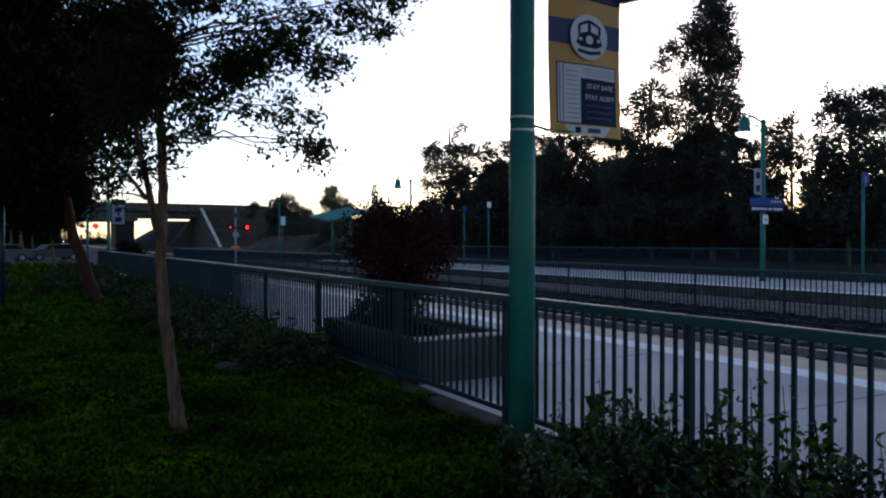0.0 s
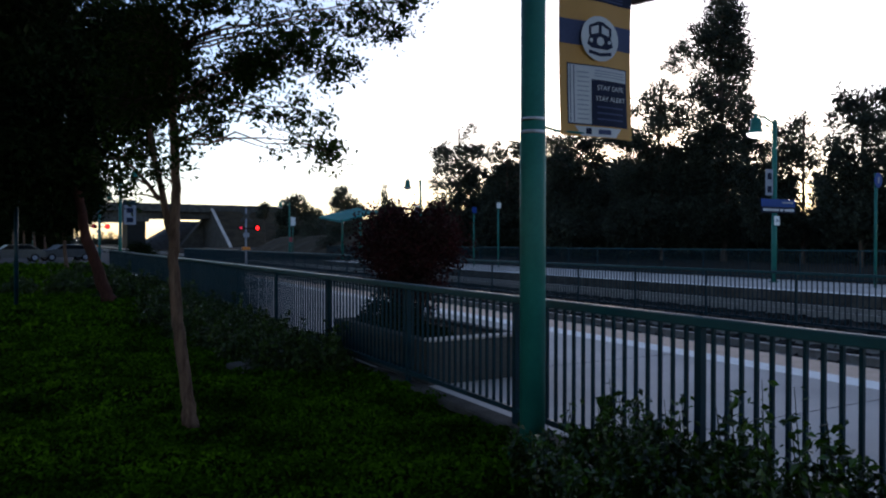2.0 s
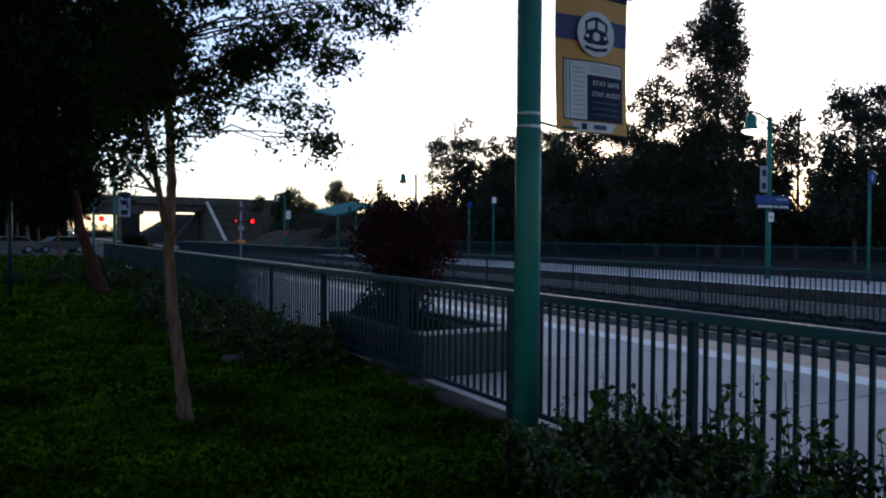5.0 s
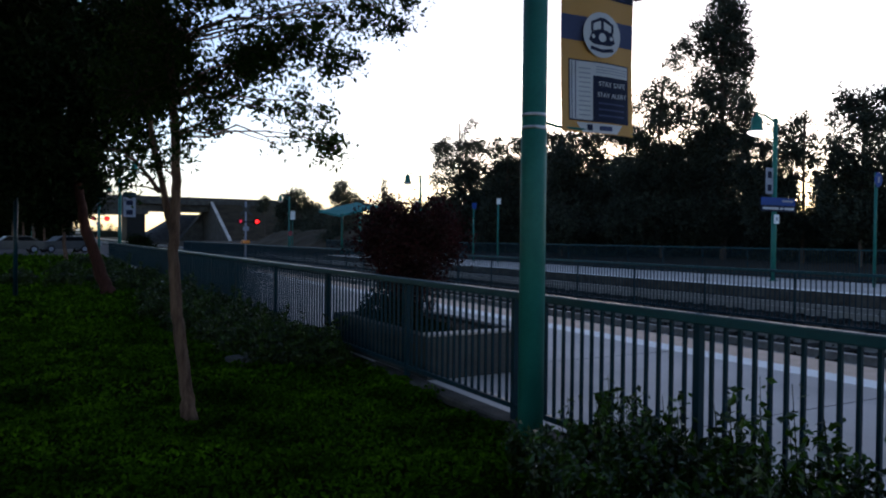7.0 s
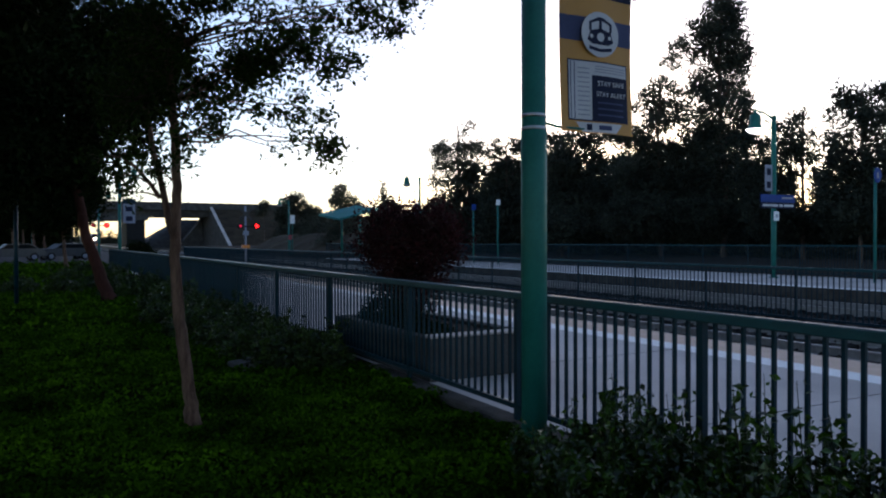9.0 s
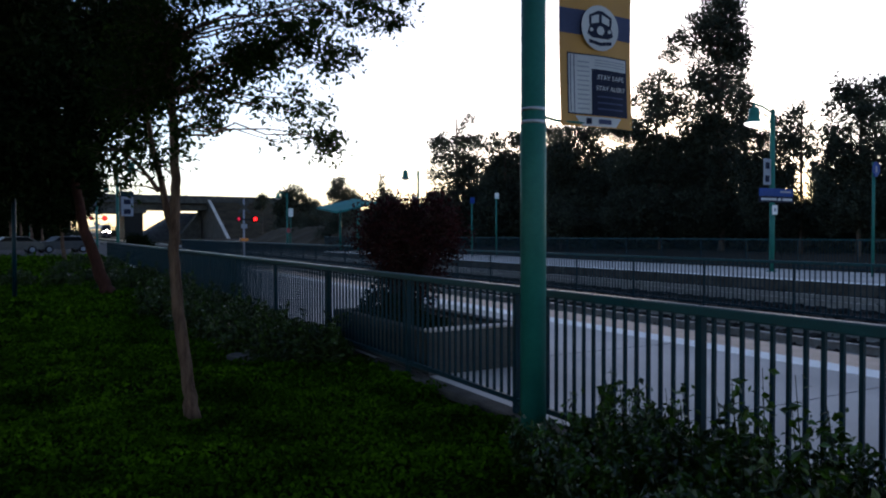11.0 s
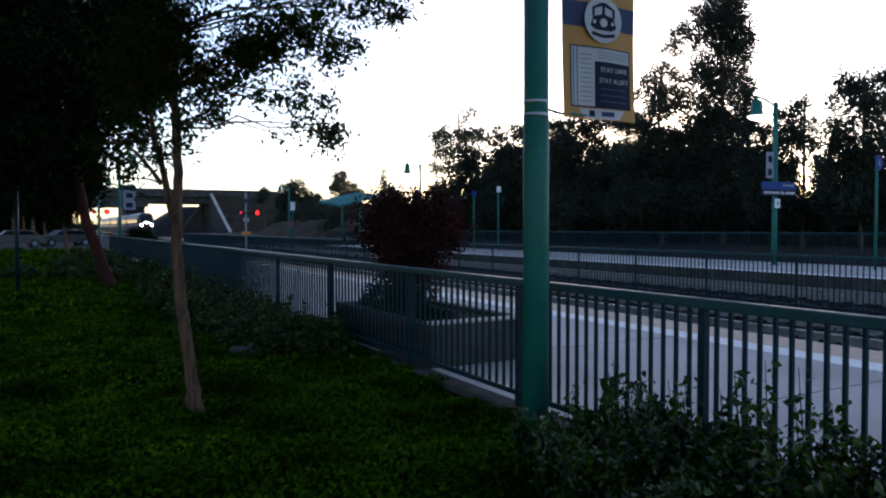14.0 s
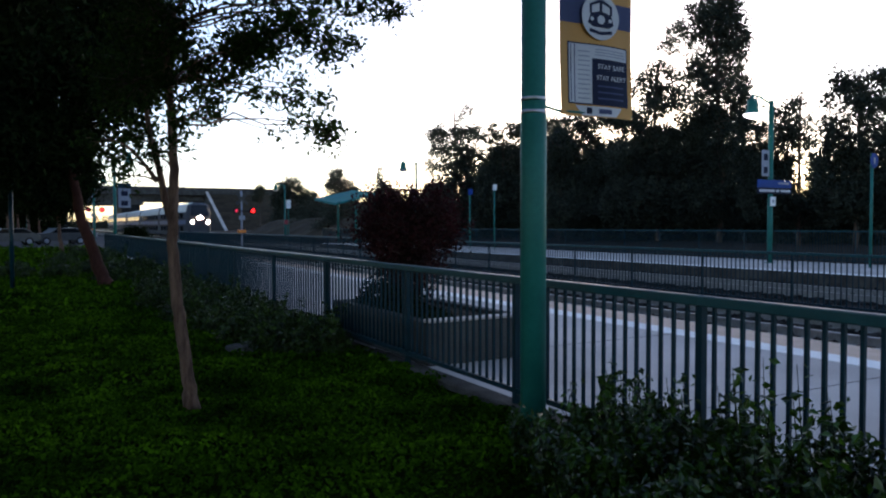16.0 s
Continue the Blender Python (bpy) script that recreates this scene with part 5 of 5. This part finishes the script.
shelter()


# ---- road bridge over the railway ----
def bridge():
    b = thing("road_bridge", pose(0, 225, -0.75), "grey concrete road bridge crossing over the railway", "bridge")
    b.scale = (1.5, 1.5, 1.5)
    part("deck", Shape().box(-60, 0, 7.7, 46, 12, 8.5, 0.03), CONCRETE_DARK, b)
    for k in range(4):
        part("girder", Shape().box(-60, 1.2 + 3 * k, 6.5, 29, 1.9 + 3 * k, 7.7), CONCRETE_DARK, b)
    part("parapet", Shape().box(-60, 0.0, 8.5, 46, 0.3, 9.25, 0.02), CONCRETE_DARK, b)
    rail = part("railing", Shape().box(-60, 0.1, 10.3, 46, 0.16, 10.36), STEEL, b)
    for k in range(36):
        part("railing_post", Shape().box(-59.5 + 3 * k, 0.11, 9.25, -59.44 + 3 * k, 0.17, 10.3), STEEL, b)
    # Black stands for shade under the bridge; the first box walls up the left.
    for x, w in ((-60.0, 64.0), (13.1, 3.3)):
        part("pier", Shape().box(x, 0.6, -0.5, x + w, 11.4, 6.5, 0.03), BLACK, b, "concrete pier painted black for the bridge's shade")
    part("pier_cap", Shape().box(2.6, 0.4, 5.7, 17.0, 11.6, 6.5, 0.03), CONCRETE_DARK, b)
    part("abutment", Shape().box(28.5, 0.2, -0.5, 30.0, 12, 7.7, 0.03), CONCRETE_DARK, b)
    slope = Shape()
    slope.v = [(22.8, 7.5, -0.5), (28.45, 7.5, -0.5), (28.45, 7.5, 6.4), (22.8, 11.5, -0.5), (28.45, 11.5, -0.5), (28.45, 11.5, 6.4)]
    slope.f = [(0, 1, 2), (5, 4, 3), (0, 2, 5, 3), (1, 4, 5, 2), (0, 3, 4, 1)]
    part("paved_slope", slope, CONCRETE_DARK, b)
    wing = Shape()
    wing.v = [(28.5, 0.2, -0.5), (28.5, -18, -0.5), (28.5, -18, 0.4), (28.5, 0.2, 8.4), (29.0, 0.2, -0.5), (29.0, -18, -0.5), (29.0, -18, 0.4), (29.0, 0.2, 8.4)]
    wing.f = [(0, 1, 2, 3), (7, 6, 5, 4), (3, 2, 6, 7), (1, 5, 6, 2), (0, 3, 7, 4)]
    part("wing_wall", wing, CONCRETE_DARK, b)
    cope = Shape()
    cope.v = [(28.45, 0.2, 8.4), (28.45, -18, 0.4), (29.0, -18, 0.4), (29.0, 0.2, 8.4), (28.45, 0.2, 8.58), (28.45, -18, 0.58), (29.0, -18, 0.58), (29.0, 0.2, 8.58)]
    cope.f = [(0, 3, 2, 1), (4, 5, 6, 7), (0, 1, 5, 4), (1, 2, 6, 5), (2, 3, 7, 6), (3, 0, 4, 7)]
    part("coping", cope, CONCRETE, b, "pale sloping coping of the wing wall")
    for x in (11.0, 19.0, 24.5, 33.0):
        mast = part("street_lamp", Shape().tube([(x, 1, 8.5), (x, 1, 12.2), (x + 0.9, 1, 12.5)], [0.07, 0.06, 0.05], 6), STEEL, b)


bridge()


def bank_height(x, y):
    u = max(0.0, min(1.0, (y - 198) / 27))
    v = max(0.0, min(1.0, (195 - x) / 135))
    return -0.9 + 12.45 * u * (0.4 + 0.6 * v) + 0.6 * noise.noise((x * 0.14, y * 0.14, 3)) * min(1.0, (x - 43.5) / 9)


structure("embankment", sheet(43.6, 210, 177, 262, 60, 30, bank_height), DRY, "dry brown embankment beside the bridge", True)
def slope_height(x, y):
    """Rises away from the tracks, then steeply to the abutment."""
    return -0.6 + min(9.4, 1.6 + 0.62 * max(0.0, x - 26) + 1.2 * max(0.0, x - 37.5)) * min(1.0, (y - 246) / 6)


structure("far_slope", sheet(23, 47, 246, 264, 30, 8, slope_height), CONCRETE_DARK, "grey paved slope beyond the bridge", True)
structure("bank", sheet(28.2, 40, 60, 118, 24, 50, lambda x, y: -0.1 + 2.6 * min(1.0, (x - 28.2) / 5) * max(0.0, min(1.0, (y - 60) / 8)) + 0.3 * noise.noise((x * 0.4, y * 0.4, 1))), DRY, "tan dry grass bank behind the shelter", True)
structure("backdrop", sheet(-900, 900, 1150, 1600, 90, 6, lambda x, y: (y - 1150) / 450 * (0.3 + 0.7 * max(0.0, min(1.0, (x - 190) / 120))) * (30 + 14 * noise.noise((x * 0.004, 0, 5)) + 6 * noise.noise((x * 0.02, 0, 8)))), DRY, "low dark hills on the horizon", True)


# ---- parked cars beyond the lawn ----
def car(x, y, turn, paint, label, tail=False, tall=1.0):
    c = thing("car", pose(x, y, -0.06, 0, 0, turn), label, "car", "parked cars")
    prof = [(-2.2, 0.35), (-2.25, 0.7), (-2.1, 0.95), (-1.1, 1.02), (-0.55, 1.42 * tall), (1.1, 1.45 * tall), (1.8, 1.02 * tall), (2.2, 0.95), (2.25, 0.5), (2.15, 0.35)]
    part("body", Shape().poly(prof, 1.78), paint, c, m=pose(0, -0.89, 0))
    win = [(-0.95, 1.04), (-0.5, 1.36 * tall), (1.05, 1.38 * tall), (1.6, 1.04)]
    for yy in (-0.9, 0.885):
        part("window", Shape().poly(win, 0.015), DARK_GLASS, c, m=pose(0, yy, 0))
    for xx in (-1.4, 1.4):
        for yy in (-0.9, 0.7):
            w = part("wheel", Shape().tube([(xx, yy, 0.33), (xx, yy + 0.2, 0.33)], [0.33, 0.33], 16), BLACK, c)
            part("rim", Shape().tube([(xx, yy - 0.008, 0.33), (xx, yy + 0.21, 0.33)], [0.2, 0.2], 12), GREY_PRINT, w)
    for yy in (-0.75, 0.45):
        part("tail_light" if tail else "headlight", Shape().box(2.2 if tail else -2.27, yy, 0.72, 2.27 if tail else -2.2, yy + 0.3, 0.86), RED_LIT if tail else CAR_LAMP, c)
    return c


car(1.2, 72.0, 20, CAR_GREY, "grey car in the car park")
car(-2.6, 70.0, 10, CAR_GREY, "grey car in the car park")
car(-6.5, 66.0, 5, CAR_GREY, "grey car in the car park")
car(3.0, 92.0, 15, CAR_WHITE, "white car in the car park")


# ---- train ----
def train():
    """Front at y = 0, facing -y."""
    t = thing("train", pose(TRACK_2, 650, -0.18), "silver double-deck commuter train with lit headlamps", "train")

    def body(name, y0, y1, nose, mat):
        s = Shape()
        half = [(-1.5, 0.45), (-1.53, 1.2), (-1.53, 3.6), (-1.3, 4.45), (-0.6, 4.8), (0.6, 4.8), (1.3, 4.45), (1.53, 3.6), (1.53, 1.2), (1.5, 0.45)]
        if nose:
            rings = [(y0, 0.80, 0.62), (y0 + 0.35, 0.93, 0.85), (y0 + 1.3, 1.0, 1.0)]
        else:
            rings = [(y0, 1.0, 1.0)]
        rings.append((y1, 1.0, 1.0))
        n = len(half)
        for k, (y, w, h) in enumerate(rings):
            for x, z in half:
                back = 0.9 * max(0, (z - 1.9)) / 2.9 * (0.8 if nose and k < 2 else 0)
                s.v.append((x * w, y + back, 0.45 + (z - 0.45) * (h if not nose else 0.94 + 0.06 * (k / 2 if k < 2 else 1))))
        for k in range(len(rings) - 1):
            for j in range(n):
                a, c = k * n + j, k * n + (j + 1) % n
                s.f.append((a, a + n, c + n, c))
        s.f += [tuple(range(n)), tuple(reversed(range((len(rings) - 1) * n, len(rings) * n)))]
        return part(name, s, mat, t)

    for k in range(5):
        y0 = 26.2 * k
        b = body("cab_car" if k == 0 else "coach", y0, y0 + 25.8, k == 0, TRAIN_SILVER)
        ya = y0 + (3.0 if k == 0 else 1.2)
        for sx in (-1, 1):
            x0, x1 = (-1.545, -1.525) if sx < 0 else (1.525, 1.545)
            for z0, z1 in ((1.0, 1.75), (2.75, 3.5)):
                for j in range(7):
                    part("window", Shape().box(x0, ya + 0.6 + 3.1 * j, z0, x1, ya + 2.9 + 3.1 * j, z1), DARK_GLASS, b)
            part("stripe", Shape().box(x0 + 0.003, y0 + 1.4, 1.95, x1 - 0.003, y0 + 25.6, 2.5), TRAIN_BLUE, b)
            # Pale shell over the roof curve: the sky's reflection as a colour.
            edge = Shape()
            q = [(1.54, 3.5), (1.54, 3.61), (1.315, 4.46), (0.62, 4.82), (0.6, 4.805), (1.29, 4.44), (1.52, 3.6), (1.52, 3.5)]
            edge.v = [(sx * x, y, z) for y in (y0 + 1.4, y0 + 25.6) for x, z in q]
            edge.f = [tuple(range(8)), tuple(reversed(range(8, 16)))] + [(j, (j + 1) % 8, 8 + (j + 1) % 8, 8 + j) for j in range(8)]
            part("roof_edge", edge, TRAIN_ROOF_SHEEN, b, "curved roof edge with the sky's reflection painted white")
        for yy in (y0 + 3.4, y0 + 22.4):
            bogie = part("bogie", Shape().box(-1.2, yy - 1.4, 0.25, 1.2, yy + 1.4, 0.7, 0.05), BLACK, b)
            for q in (-1.1, 1.1):
                part("wheelset", Shape().tube([(-0.8, yy + q, 0.46), (0.8, yy + q, 0.46)], [0.45, 0.45], 16), RAIL, bogie)
        if k == 0:
            wind = Shape()
            wind.v = [(-1.15, 0.24, 3.05), (1.15, 0.24, 3.05), (0.95, 0.66, 4.45), (-0.95, 0.66, 4.45), (-1.15, 0.4, 3.05), (1.15, 0.4, 3.05), (0.95, 0.8, 4.45), (-0.95, 0.8, 4.45)]
            wind.f = [(0, 1, 2, 3), (7, 6, 5, 4), (0, 4, 5, 1), (1, 5, 6, 2), (2, 6, 7, 3), (3, 7, 4, 0)]
            part("windshield", wind, DARK_GLASS, b, "dark windshield")
            part("bumper", Shape().box(-1.15, -0.25, 0.35, 1.15, 0.2, 0.9, 0.06), BLACK, b)
            part("coupler", Shape().box(-0.15, -0.55, 0.6, 0.15, -0.1, 0.85, 0.03), RAIL, b)
            for x, z, r in ((-0.98, 2.25, 0.17), (0.98, 2.25, 0.17), (-0.15, 2.8, 0.14), (0.15, 2.8, 0.14)):
                face = -0.03 + 0.16 * (z > 2.5)
                lamp = part("headlamp", Shape().tube([(x, face, z), (x, 0.3, z)], [r, r * 1.05], 16), HEADLAMP, b, "lit headlamp")
                # added ring that keeps the headlamp's light off the cab face
                part("hood", Shape().tube([(x, face - 0.3, z), (x, 0.3, z), (x, 0.3, z), (x, face - 0.3, z)], [r * 1.12, r * 1.12, r * 1.2, r * 1.2], 16, False), BLACK, lamp)
    return t


rolling_stock = train()


# ---- what moves ----
def motions():
    rows = []
    for k in range(33):
        u = 16.0 - 0.5 * k
        y = 97.3 + 29.5 * u + 1.2 * u ** 2 - 0.05 * u ** 3
        rows.append((0.5 * k, pose(TRACK_2, y, -0.18 + grade(y), 0.115)))
    walk(rolling_stock, rows)


motions()
